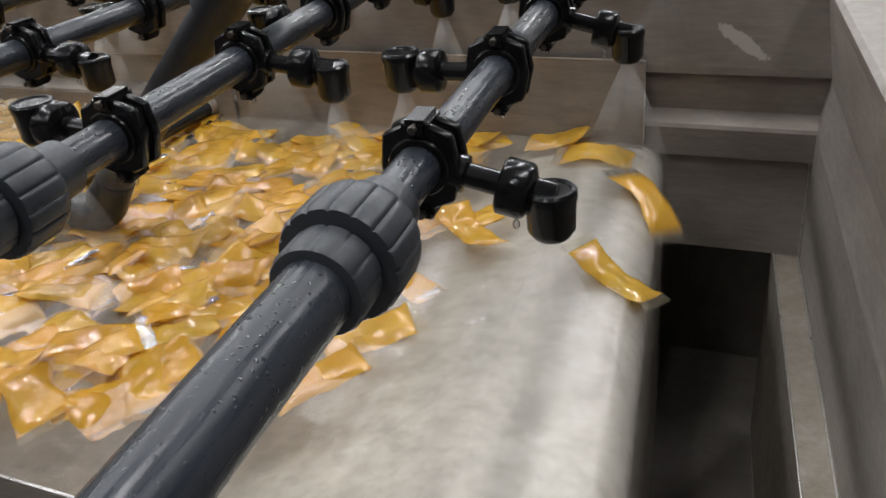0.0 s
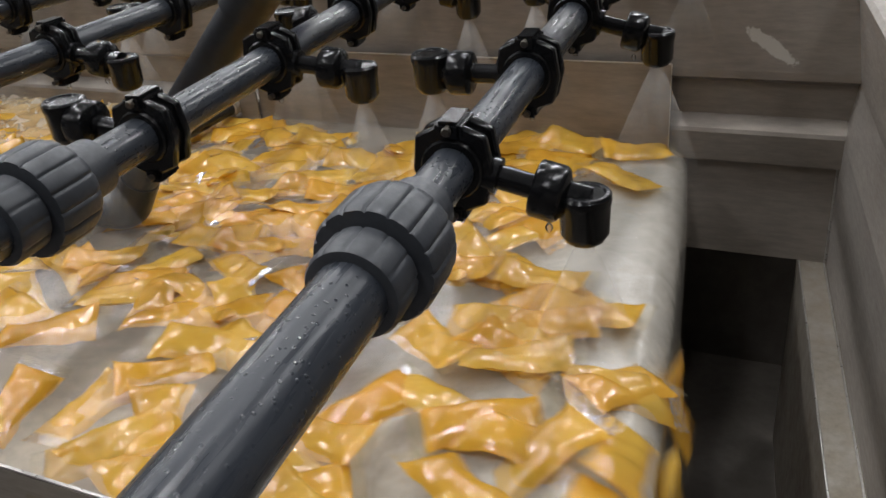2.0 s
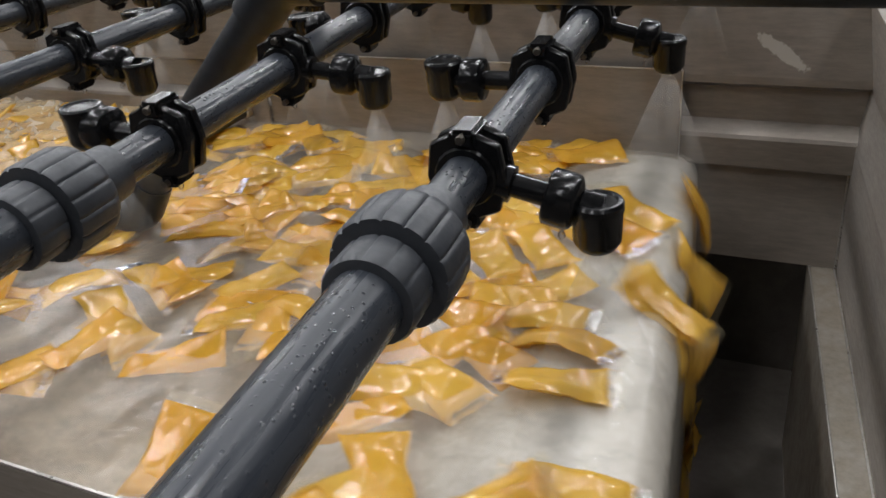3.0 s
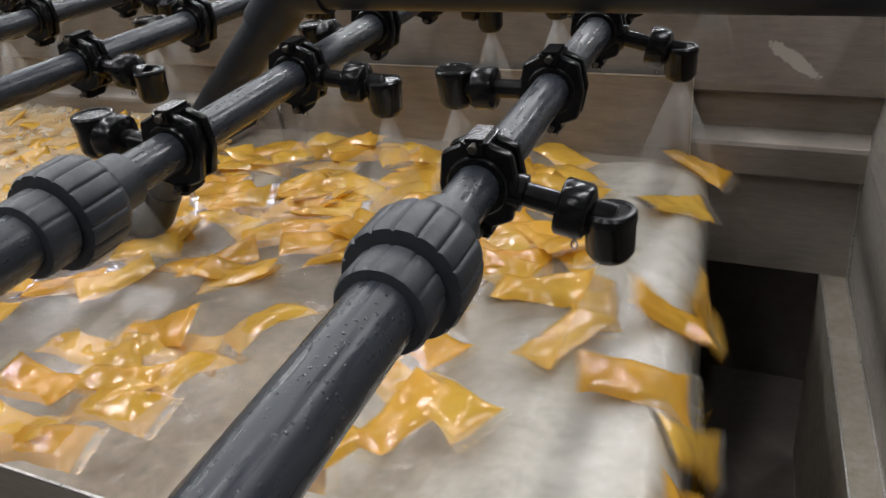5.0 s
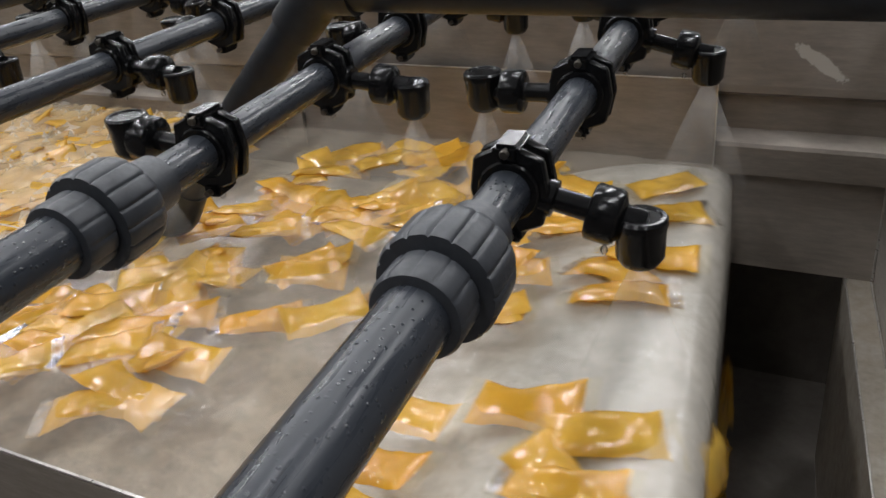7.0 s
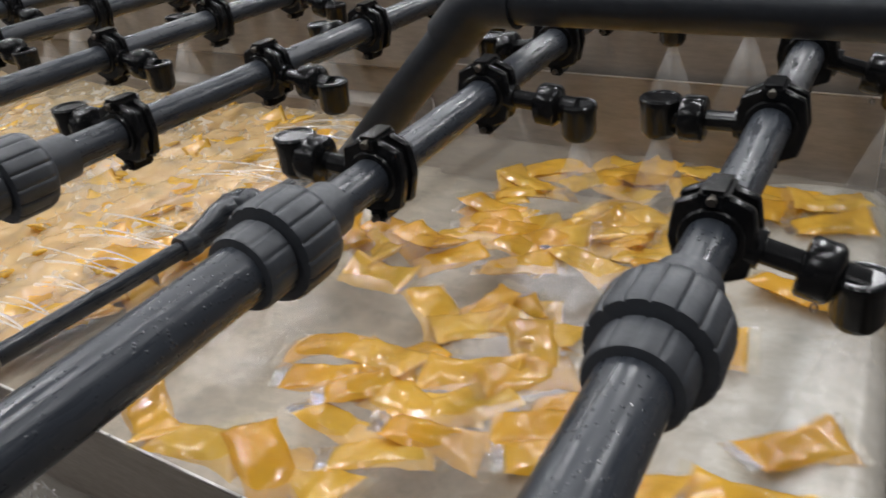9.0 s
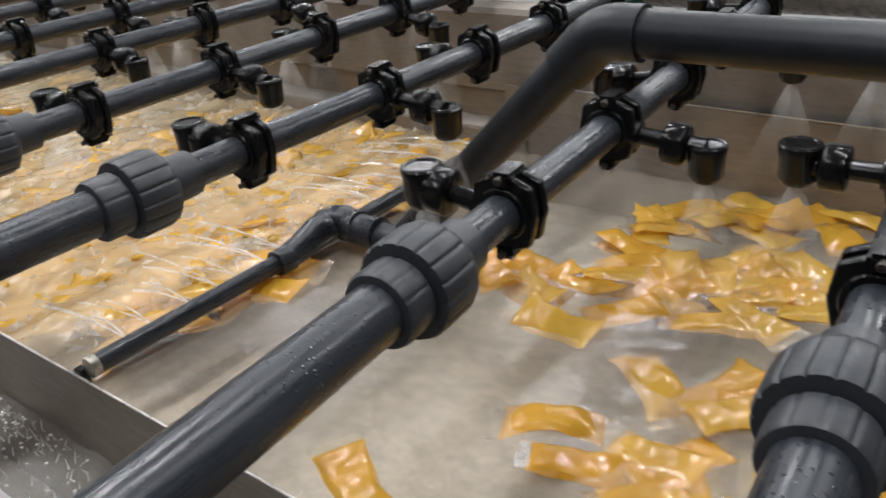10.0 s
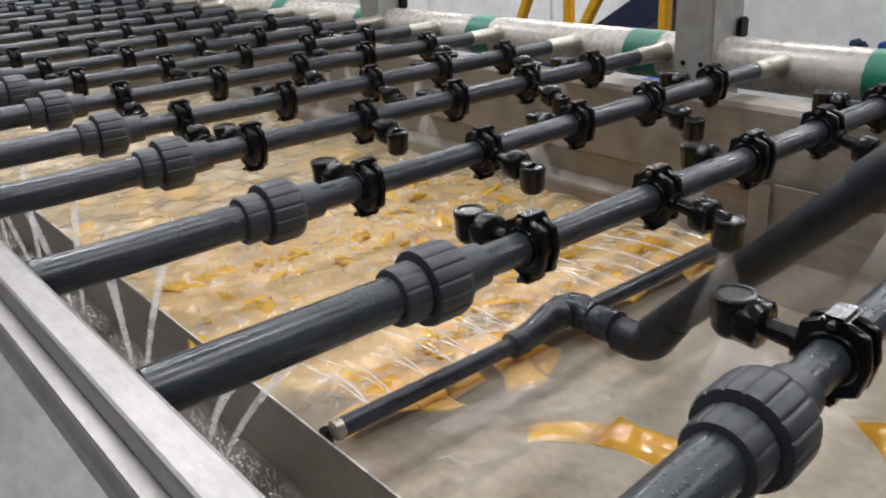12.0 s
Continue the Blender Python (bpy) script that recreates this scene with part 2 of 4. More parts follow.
def wash_water():
    """Cloudy wash water; behind the jets it is churned up and thick with amber residue and fine bubbles."""
    m, nodes, links, share = clear_mix("tank_water", (0.93, 0.90, 0.85), (0.60, 0.54, 0.45), 0.20, 0.20, 14.0, 0.012, 1.33, 0.30)
    tc = nodes.new("ShaderNodeTexCoord")
    sep = nodes.new("ShaderNodeSeparateXYZ")
    links.new(tc.outputs["Object"], sep.inputs["Vector"])
    n = noise_node(nodes, links, 9.0, 5, 0.65, (1, 1.4, 1))
    add = nodes.new("ShaderNodeMath")
    add.operation, add.inputs[1].default_value = "MULTIPLY_ADD", -0.35
    links.new(n.outputs["Fac"], add.inputs[0])
    links.new(sep.outputs["X"], add.inputs[2])
    zone = nodes.new("ShaderNodeMapRange")
    zone.inputs["From Min"].default_value, zone.inputs["From Max"].default_value = -1.02, -1.22
    links.new(add.outputs[0], zone.inputs["Value"])
    amount = ramp_node(nodes, links, zone.outputs["Result"], [(0.0, 0.20), (1.0, 0.60)])
    links.new(amount.outputs["Color"], share.inputs["Fac"])
    tone = ramp_node(nodes, links, zone.outputs["Result"], [(0.0, (0.60, 0.54, 0.45)), (1.0, (0.50, 0.385, 0.225))])
    for node in nodes:
        if node.bl_idname == "ShaderNodeBsdfDiffuse":
            links.new(tone.outputs["Color"], node.inputs["Color"])
    return m


WATER = wash_water()
GUTTER_WATER, *_ = clear_mix("gutter_water", (0.93, 0.91, 0.88), (0.58, 0.55, 0.50), 0.22, 0.12, 26.0, 0.012, 1.33, 0.6)
FILM, *_ = clear_mix("packet_film", (0.98, 0.96, 0.90), (0.80, 0.68, 0.42), 0.07, 0.18, 60.0, 0.006, 1.2, 0.6)


def spray_haze():
    """Fine falling spray: streaky, thick at the nozzle and thinning out as it spreads."""
    m, nodes, links, b = material("spray_mist")
    nodes.remove(b)
    tr, di, a = nodes.new("ShaderNodeBsdfTransparent"), nodes.new("ShaderNodeBsdfTranslucent"), nodes.new("ShaderNodeMixShader")
    di.inputs["Color"].default_value = (0.9, 0.89, 0.87, 1)
    links.new(tr.outputs[0], a.inputs[1])
    links.new(di.outputs[0], a.inputs[2])
    links.new(a.outputs[0], nodes["Material Output"].inputs["Surface"])
    n = noise_node(nodes, links, 60.0, 3, 0.6, (1, 1, 0.06))
    streak = ramp_node(nodes, links, n.outputs["Fac"], [(0.38, 0.25), (0.66, 1.0)])
    tc = nodes.new("ShaderNodeTexCoord")
    sep = nodes.new("ShaderNodeSeparateXYZ")
    links.new(tc.outputs["Object"], sep.inputs["Vector"])
    fade = nodes.new("ShaderNodeMapRange")
    fade.inputs["From Min"].default_value, fade.inputs["From Max"].default_value = -0.20, 0.0
    fade.inputs["To Min"].default_value, fade.inputs["To Max"].default_value = 0.0, 1.0
    links.new(sep.outputs["Z"], fade.inputs["Value"])
    power = nodes.new("ShaderNodeMath")
    power.operation, power.inputs[1].default_value = "POWER", 2.2
    links.new(fade.outputs["Result"], power.inputs[0])
    mul = nodes.new("ShaderNodeMath")
    mul.operation = "MULTIPLY"
    links.new(power.outputs[0], mul.inputs[0])
    links.new(streak.outputs["Color"], mul.inputs[1])
    half = nodes.new("ShaderNodeMath")
    half.operation, half.inputs[1].default_value = "MULTIPLY", 0.22
    links.new(mul.outputs[0], half.inputs[0])
    links.new(half.outputs[0], a.inputs["Fac"])
    return m


SPRAY = spray_haze()


def falling_water(name, amount):
    """White water in the air: lit through, with a thin mirror skin."""
    m, nodes, links, b = material(name)
    nodes.remove(b)
    tr, di, tl, gl = (nodes.new("ShaderNodeBsdf" + k) for k in ("Transparent", "Diffuse", "Translucent", "Glossy"))
    di.inputs["Color"].default_value = tl.inputs["Color"].default_value = (0.95, 0.95, 0.95, 1)
    gl.inputs["Roughness"].default_value = 0.12
    a, c, d = (nodes.new("ShaderNodeMixShader") for _ in range(3))
    n = noise_node(nodes, links, 30.0, 3, 0.6, (1, 1, 0.15))
    fac = ramp_node(nodes, links, n.outputs["Fac"], [(0.3, amount * 0.5), (0.7, amount)])
    a.inputs["Fac"].default_value, d.inputs["Fac"].default_value = 0.5, 0.05
    links.new(di.outputs[0], a.inputs[1])
    links.new(tl.outputs[0], a.inputs[2])
    links.new(fac.outputs["Color"], c.inputs["Fac"])
    links.new(tr.outputs[0], c.inputs[1])
    links.new(a.outputs[0], c.inputs[2])
    links.new(c.outputs[0], d.inputs[1])
    links.new(gl.outputs[0], d.inputs[2])
    links.new(d.outputs[0], nodes["Material Output"].inputs["Surface"])
    return m


JET = falling_water("water_stream", 0.36)
THIN_JET = falling_water("thin_water_jet", 0.42)
DROP, *_ = clear_mix("water_drop", (1, 1, 1), (0.9, 0.9, 0.9), 0.15, 0.03, 0, 0, 1.5)
FOAM, *_ = clear_mix("foam", (1, 1, 1), (0.92, 0.90, 0.86), 0.34, 0.25, 120.0, 0.006, 1.33, 0.8)
SHEET, *_ = clear_mix("thin_running_water", (0.93, 0.90, 0.85), (0.60, 0.54, 0.45), 0.20, 0.20, 34.0, 0.008, 1.33, 0.5)


# ---- mesh helpers ----
def part(name, bm, mat, parent=None, label="", smooth=True):
    me = bpy.data.meshes.new(name)
    bmesh.ops.recalc_face_normals(bm, faces=bm.faces)
    for f in bm.faces:
        f.smooth = smooth
    bm.to_mesh(me)
    bm.free()
    if smooth:
        me.set_sharp_from_angle(angle=radians(38))
    me.materials.append(mat)
    ob = new(name, me)
    ob.parent = parent
    if label:
        ob["label"] = label
    return ob


def thing(name, label, category, group="", m=None, kind=""):
    ob = new(name)
    ob.empty_display_size = 0.02
    if m:
        ob.matrix_world = m
    return tagged(ob, label, category, group, kind)


def lathe(bm, profile, seg=24, m=None, bumps=0, bump_depth=0.0, bump_from=0.0):
    """Turns (along, radius) pairs round the y axis; bumps cut grip flutes into radii over bump_from."""
    m = m or Matrix()
    rings = []
    for y, r in profile:
        ring = []
        for i in range(seg):
            a = 2 * math.pi * i / seg
            rr = r
            if bumps and r >= bump_from:
                rr = r - bump_depth * (0.5 + 0.5 * math.cos(a * bumps)) ** 18
            ring.append(bm.verts.new(m @ Vector((rr * math.cos(a), y, rr * math.sin(a)))))
        rings.append(ring)
    for p, q in zip(rings, rings[1:]):
        for i in range(seg):
            bm.faces.new((p[i], p[(i + 1) % seg], q[(i + 1) % seg], q[i]))
    bm.faces.new(rings[0][::-1])
    bm.faces.new(rings[-1])
    return bm


def along(p, q):
    """A frame at p whose y axis points to q."""
    p, q = Vector(p), Vector(q)
    return Matrix.Translation(p) @ (q - p).to_track_quat("Y", "Z").to_matrix().to_4x4()


def rod(bm, p, q, r, seg=20, r2=None):
    d = (Vector(q) - Vector(p)).length
    return lathe(bm, [(0, r), (d, r if r2 is None else r2)], seg, along(p, q))


def box(bm, x0, y0, z0, x1, y1, z1, bevel=0.0):
    vs = [bm.verts.new((x, y, z)) for x in (x0, x1) for y in (y0, y1) for z in (z0, z1)]
    fs = [bm.faces.new([vs[i] for i in f]) for f in ((0, 1, 3, 2), (4, 6, 7, 5), (0, 4, 5, 1), (2, 3, 7, 6), (0, 2, 6, 4), (1, 5, 7, 3))]
    if bevel:
        bmesh.ops.bevel(bm, geom=list({e for f in fs for e in f.edges}), offset=bevel, segments=2, affect="EDGES")
    return bm


def sweep(bm, path, r, seg=20):
    """A tube of radius r along a path of points."""
    pts = [Vector(p) for p in path]
    rings, up = [], Vector((0, 1, 0))
    for i, p in enumerate(pts):
        d = (pts[min(i + 1, len(pts) - 1)] - pts[max(i - 1, 0)]).normalized()
        s = d.cross(up)
        s = s.normalized() if s.length > 1e-4 else Vector((1, 0, 0))
        u = s.cross(d)
        rr = r[i] if isinstance(r, (list, tuple)) else r
        rings.append([bm.verts.new(p + rr * (math.cos(2 * math.pi * k / seg) * s + math.sin(2 * math.pi * k / seg) * u)) for k in range(seg)])
    for a, b in zip(rings, rings[1:]):
        for k in range(seg):
            bm.faces.new((a[k], a[(k + 1) % seg], b[(k + 1) % seg], b[k]))
    bm.faces.new(rings[0][::-1])
    bm.faces.new(rings[-1])
    return bm


def extrude_profile(bm, profile, place0, place1, thick):
    """A folded sheet: profile of (in, z) pairs, set by place(in, z) at both ends, with thickness on its outer side."""
    back = []
    for i, (o, z) in enumerate(profile):
        n = Vector((0, 0))
        for (a, b) in ((i - 1, i), (i, i + 1)):
            if a >= 0 and b < len(profile):
                d = (Vector(profile[b]) - Vector(profile[a])).normalized()
                n += Vector((-d.y, d.x))
        n = n.normalized() * thick
        back.append((o + n.x, z + n.y))
    loop = profile + back[::-1]
    a = [bm.verts.new(place0(o, z)) for o, z in loop]
    b = [bm.verts.new(place1(o, z)) for o, z in loop]
    n = len(loop)
    for i in range(n):
        bm.faces.new((a[i], a[(i + 1) % n], b[(i + 1) % n], b[i]))
    k = len(profile)
    for ring in (a, b):
        for i in range(k - 1):
            bm.faces.new((ring[i], ring[i + 1], ring[n - 2 - i], ring[n - 1 - i]))
    return bm


# ---- the tank ----
LEFT_END = -6.0
WATER_Z = 0.893
NEAR_Y, BACK_Y = -0.131, 0.85


def lip_x(y):
    """The outer edge of the weir lip, which lies a little askew to the spray pipes."""
    return 0.143 - 0.124 * y


PROFILE = [(0.032, 0.708), (0.005, 0.866), (0.025, 0.870), (0.026, 0.872), (0.027, 0.919), (0.024, 0.925), (0.0, 0.942), (0.0, 0.997), (0.022, 1.008), (0.022, 1.020), (0.010, 1.154), (0.004, 1.164), (-0.062, 1.164), (-0.065, 1.124)]
bm = extrude_profile(bmesh.new(), PROFILE, lambda o, z: (LEFT_END, BACK_Y - o, z), lambda o, z: (0.300, BACK_Y - o, z), 0.004)
tagged(part("wall_north", bm, STAINED, None, "folded stainless steel back wall of the wash tank", False), kind="structure")

RIGHT_X, RIGHT_SKEW = 0.2685, 0.116


def right_place(y):
    return lambda o, z: (RIGHT_X - RIGHT_SKEW * (y - 0.85) - o, y, z)


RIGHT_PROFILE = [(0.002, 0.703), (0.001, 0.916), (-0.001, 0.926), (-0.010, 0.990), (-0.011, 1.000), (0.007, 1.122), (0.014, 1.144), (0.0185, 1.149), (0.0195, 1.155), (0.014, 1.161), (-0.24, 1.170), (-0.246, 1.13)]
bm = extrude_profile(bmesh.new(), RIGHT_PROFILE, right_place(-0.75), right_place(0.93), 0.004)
tagged(part("wall_east", bm, STEEL_END_LIT, None, "folded stainless steel end wall with a wide rim", False), kind="structure")

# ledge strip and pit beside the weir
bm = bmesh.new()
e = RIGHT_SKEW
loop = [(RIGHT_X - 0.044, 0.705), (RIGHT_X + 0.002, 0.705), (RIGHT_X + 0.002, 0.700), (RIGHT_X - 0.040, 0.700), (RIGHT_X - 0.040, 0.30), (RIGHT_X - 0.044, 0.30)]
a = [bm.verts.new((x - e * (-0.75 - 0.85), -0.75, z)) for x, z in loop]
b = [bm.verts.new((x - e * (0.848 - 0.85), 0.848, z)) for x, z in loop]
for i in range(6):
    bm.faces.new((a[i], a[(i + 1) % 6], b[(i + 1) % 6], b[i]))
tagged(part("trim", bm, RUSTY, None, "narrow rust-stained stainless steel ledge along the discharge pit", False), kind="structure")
# Pit faces carry their shade in the colour.
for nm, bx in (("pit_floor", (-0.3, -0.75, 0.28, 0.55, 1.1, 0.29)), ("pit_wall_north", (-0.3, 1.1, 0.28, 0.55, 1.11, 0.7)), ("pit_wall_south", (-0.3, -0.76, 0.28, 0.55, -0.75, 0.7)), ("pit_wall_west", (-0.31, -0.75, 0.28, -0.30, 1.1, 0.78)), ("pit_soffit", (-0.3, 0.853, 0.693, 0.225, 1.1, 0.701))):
    tagged(part(nm, box(bmesh.new(), *bx), PIT_SHADED, None, "steel discharge pit below the weir, its shade put into the colour"), kind="structure")
bm = sweep(bmesh.new(), [(RIGHT_X - 0.001, 0.8195, 0.709), (RIGHT_X - 0.001, 0.8445, 0.864)], 0.0024, 8)
tagged(part("weld", bm, WELD_GLINT), "bright weld bead in the tank corner", "weld", "weld beads")
bm = sweep(bmesh.new(), [(RIGHT_X - 0.043 + RIGHT_SKEW * 1.5, -0.65, 0.7055), (RIGHT_X - 0.043, 0.845, 0.7055)], 0.0014, 8)
tagged(part("weld", bm, WELD_GLINT), "thin bright line along the edge of the pit ledge", "weld", "weld beads")
bm = sweep(bmesh.new(), [(RIGHT_X - 0.005 + RIGHT_SKEW * 1.5, -0.65, 0.7065), (RIGHT_X - 0.005, 0.845, 0.7065)], 0.0014, 8)
tagged(part("weld", bm, WELD_GLINT), "bright weld bead at the foot of the end wall", "weld", "weld beads")

# floor, weir and near wall
bm = box(bmesh.new(), LEFT_END, NEAR_Y + 0.002, 0.790, -0.30, BACK_Y - 0.002, 0.797)
tagged(part("floor", bm, WEIR, None, "shallow stainless steel tank floor under cloudy water"), kind="structure")

bm = bmesh.new()
STATIONS = 40
section = []
for k in range(9):
    f = k / 8
    section.append((-0.50 + 0.40 * f, 0.7975 + 0.0865 * (3 * f * f - 2 * f ** 3)))
section += [(-0.085, 0.8845), (-0.062, 0.884)]
LIP_FROM = 9
for k in range(1, 10):
    a_ = math.radians(90 - 10 * k)
    section.append((-0.050 + 0.050 * math.cos(a_), 0.834 + 0.050 * math.sin(a_)))
section += [(0.004, 0.75), (0.006, 0.30)]
rows = []
for s in range(STATIONS + 1):
    y = NEAR_Y + 0.003 + (BACK_Y - 0.006 - NEAR_Y) * s / STATIONS
    rows.append([bm.verts.new((lip_x(y) + x, y, z + 0.0012 * noise.noise((x * 9, y * 9, 3)))) for x, z in section])
for p, q in zip(rows, rows[1:]):
    for i in range(len(section) - 1):
        bm.faces.new((p[i], p[i + 1], q[i + 1], q[i]))
weir = tagged(part("weir", bm, WEIR, None, "rounded stainless steel overflow weir, wet all over, bright sheen painted at the lip"), kind="structure")

bm = box(bmesh.new(), LEFT_END, NEAR_Y - 0.004, 0.60, 0.20, NEAR_Y, 0.902, 0.001)
tagged(part("wall_south", bm, STEEL, None, "thin stainless steel near wall between tank and gutter"), kind="structure")

# Thin pale strip that paints the highlight on the wall's top edge.
bm = box(bmesh.new(), LEFT_END, NEAR_Y - 0.0035, 0.9022, 0.20, NEAR_Y - 0.0005, 0.9036)
tagged(part("edge_strip", bm, WELD_GLINT), "thin pale strip, a painted highlight along the near tank wall top", "edge strip")

# the loose splash plate before the back wall
bm = box(bmesh.new(), -0.79, 0.808, 0.80, 0.009, 0.812, 1.031, 0.0012)
plate = tagged(part("splash_plate", bm, STEEL), "flat stainless steel splash plate against the back wall", "plate")
# Two pale strips paint the highlights on the plate's edges.
part("top_edge", box(bmesh.new(), -0.79, 0.8078, 1.0312, 0.009, 0.8122, 1.0326), WELD_GLINT, plate, "thin pale top strip, a painted edge highlight")
part("side_edge", box(bmesh.new(), 0.0092, 0.8078, 0.89, 0.0104, 0.8122, 1.0312), WELD_GLINT, plate, "thin pale side strip, a painted edge highlight")
bm = box(bmesh.new(), -0.835, 0.800, 0.86, -0.792, 0.804, 1.030, 0.001)
tagged(part("end_bracket", bm, STEEL), "small folded steel bracket holding the jet pipe", "bracket")

# gutter and rail on the near side
bm = box(bmesh.new(), LEFT_END, -0.416, 0.60, 0.2, NEAR_Y - 0.006, 0.606)
tagged(part("gutter_floor", bm, STEEL, None, "steel floor of the overflow gutter"), kind="structure")
bm = extrude_profile(bmesh.new(), [(0.0, 0.60), (0.0, 1.232), (-0.002, 1.237), (-0.005, 1.238), (-0.029, 1.238), (-0.0315, 1.2365), (-0.0325, 1.234), (-0.0325, 1.215)], lambda o, z: (LEFT_END, -0.419 + o, z), lambda o, z: (0.6, -0.419 + o, z), 0.003)
tagged(part("rail", bm, STEEL_BRIGHT, None, "", False), "folded bright stainless steel rail along the gutter", "rail")
bm = extrude_profile(bmesh.new(), [(-0.030, 1.2125), (-0.046, 1.2115), (-0.0485, 1.209), (-0.051, 1.196), (-0.055, 1.192), (-0.30, 1.135), (-0.31, 1.125), (-0.315, 0.0)], lambda o, z: (LEFT_END, -0.419 + o, z), lambda o, z: (0.6, -0.419 + o, z), 0.003)
tagged(part("outer_panel", bm, STEEL_BRIGHT, None, "", False), "wet stainless steel outer panel of the machine", "panel")


# ---- water ----
def sheet_mesh(name, x0, x1, y0, y1, nx, ny, height, mat, label):
    bm = bmesh.new()
    grid = [[bm.verts.new((x0 + (x1(y0 + (y1 - y0) * j / ny) - x0) * i / nx if callable(x1) else x0 + (x1 - x0) * i / nx, y0 + (y1 - y0) * j / ny, 0)) for i in range(nx + 1)] for j in range(ny + 1)]
    for row in grid:
        for v in row:
            v.co.z = height(v.co.x, v.co.y)
    for j in range(ny):
        for i in range(nx):
            bm.faces.new((grid[j][i], grid[j][i + 1], grid[j + 1][i + 1], grid[j + 1][i]))
    ob = part(name, bm, mat, None, label)
    ob.visible_shadow = False
    return tagged(ob, kind="structure")


def ripples(x, y):
    rough = 0.0010 + 0.0090 * max(0.0, min(1.0, (-0.85 - x) / 0.12))
    ease = max(0.0, min(1.0, (x - lip_x(y) + 0.20) / 0.115))
    return WATER_Z - 0.002 * ease * ease * (3 - 2 * ease) + rough * (noise.noise((x * 11, y * 11, 0)) + 0.6 * noise.noise((x * 27, y * 27, 4)) + 0.35 * noise.noise((x * 60, y * 60, 9)))


sheet_mesh("water", -3.6, lambda y: lip_x(y) - 0.085, NEAR_Y + 0.002, 0.845, 430, 110, ripples, WATER, "cloudy rippled wash water over a shallow tank floor")
sheet_mesh("gutter_water", -3.6, 0.2, -0.416, NEAR_Y - 0.006, 160, 16, lambda x, y: 0.775 + 0.012 * noise.noise((x * 24, y * 24, 7)), GUTTER_WATER, "churning water in the overflow gutter")

bm = bmesh.new()
rows = []
over = [(x, z + 0.0025) for x, z in section[LIP_FROM:]]
for s in range(81):
    y = NEAR_Y + 0.005 + (0.835 - NEAR_Y) * s / 80
    rows.append([bm.verts.new((lip_x(y) + x + (0.003 if x > -0.07 else 0.0), y, z + 0.004 + 0.0010 * noise.noise((x * 24, y * 22, 1)))) for x, z in over])
for p, q in zip(rows, rows[1:]):
    for i in range(len(over) - 1):
        bm.faces.new((p[i], p[i + 1], q[i + 1], q[i]))
overflow = part("overflow_water", bm, SHEET, None, "thin sheet of water running over the rounded weir")
overflow.visible_shadow = False
tagged(overflow, kind="structure")

# ---- spray pipes ----
PIPE_Z, PIPE_R = 1.200, 0.0172
CLAMP_Y = (0.008, 0.221, 0.426, 0.612, 0.802)
PIPES = 19
DROOP = (0.0, 0.0, 0.013, 0.011, 0.004)
NOZZLE_Z = {1: -0.024, -1: -0.003}


def nozzle_reach(droop):
    """How far out the nozzle sits: less when its arm is swung up or down."""
    return 0.098 - 0.5 * droop if droop >= 0 else 0.098 + 1.2 * droop


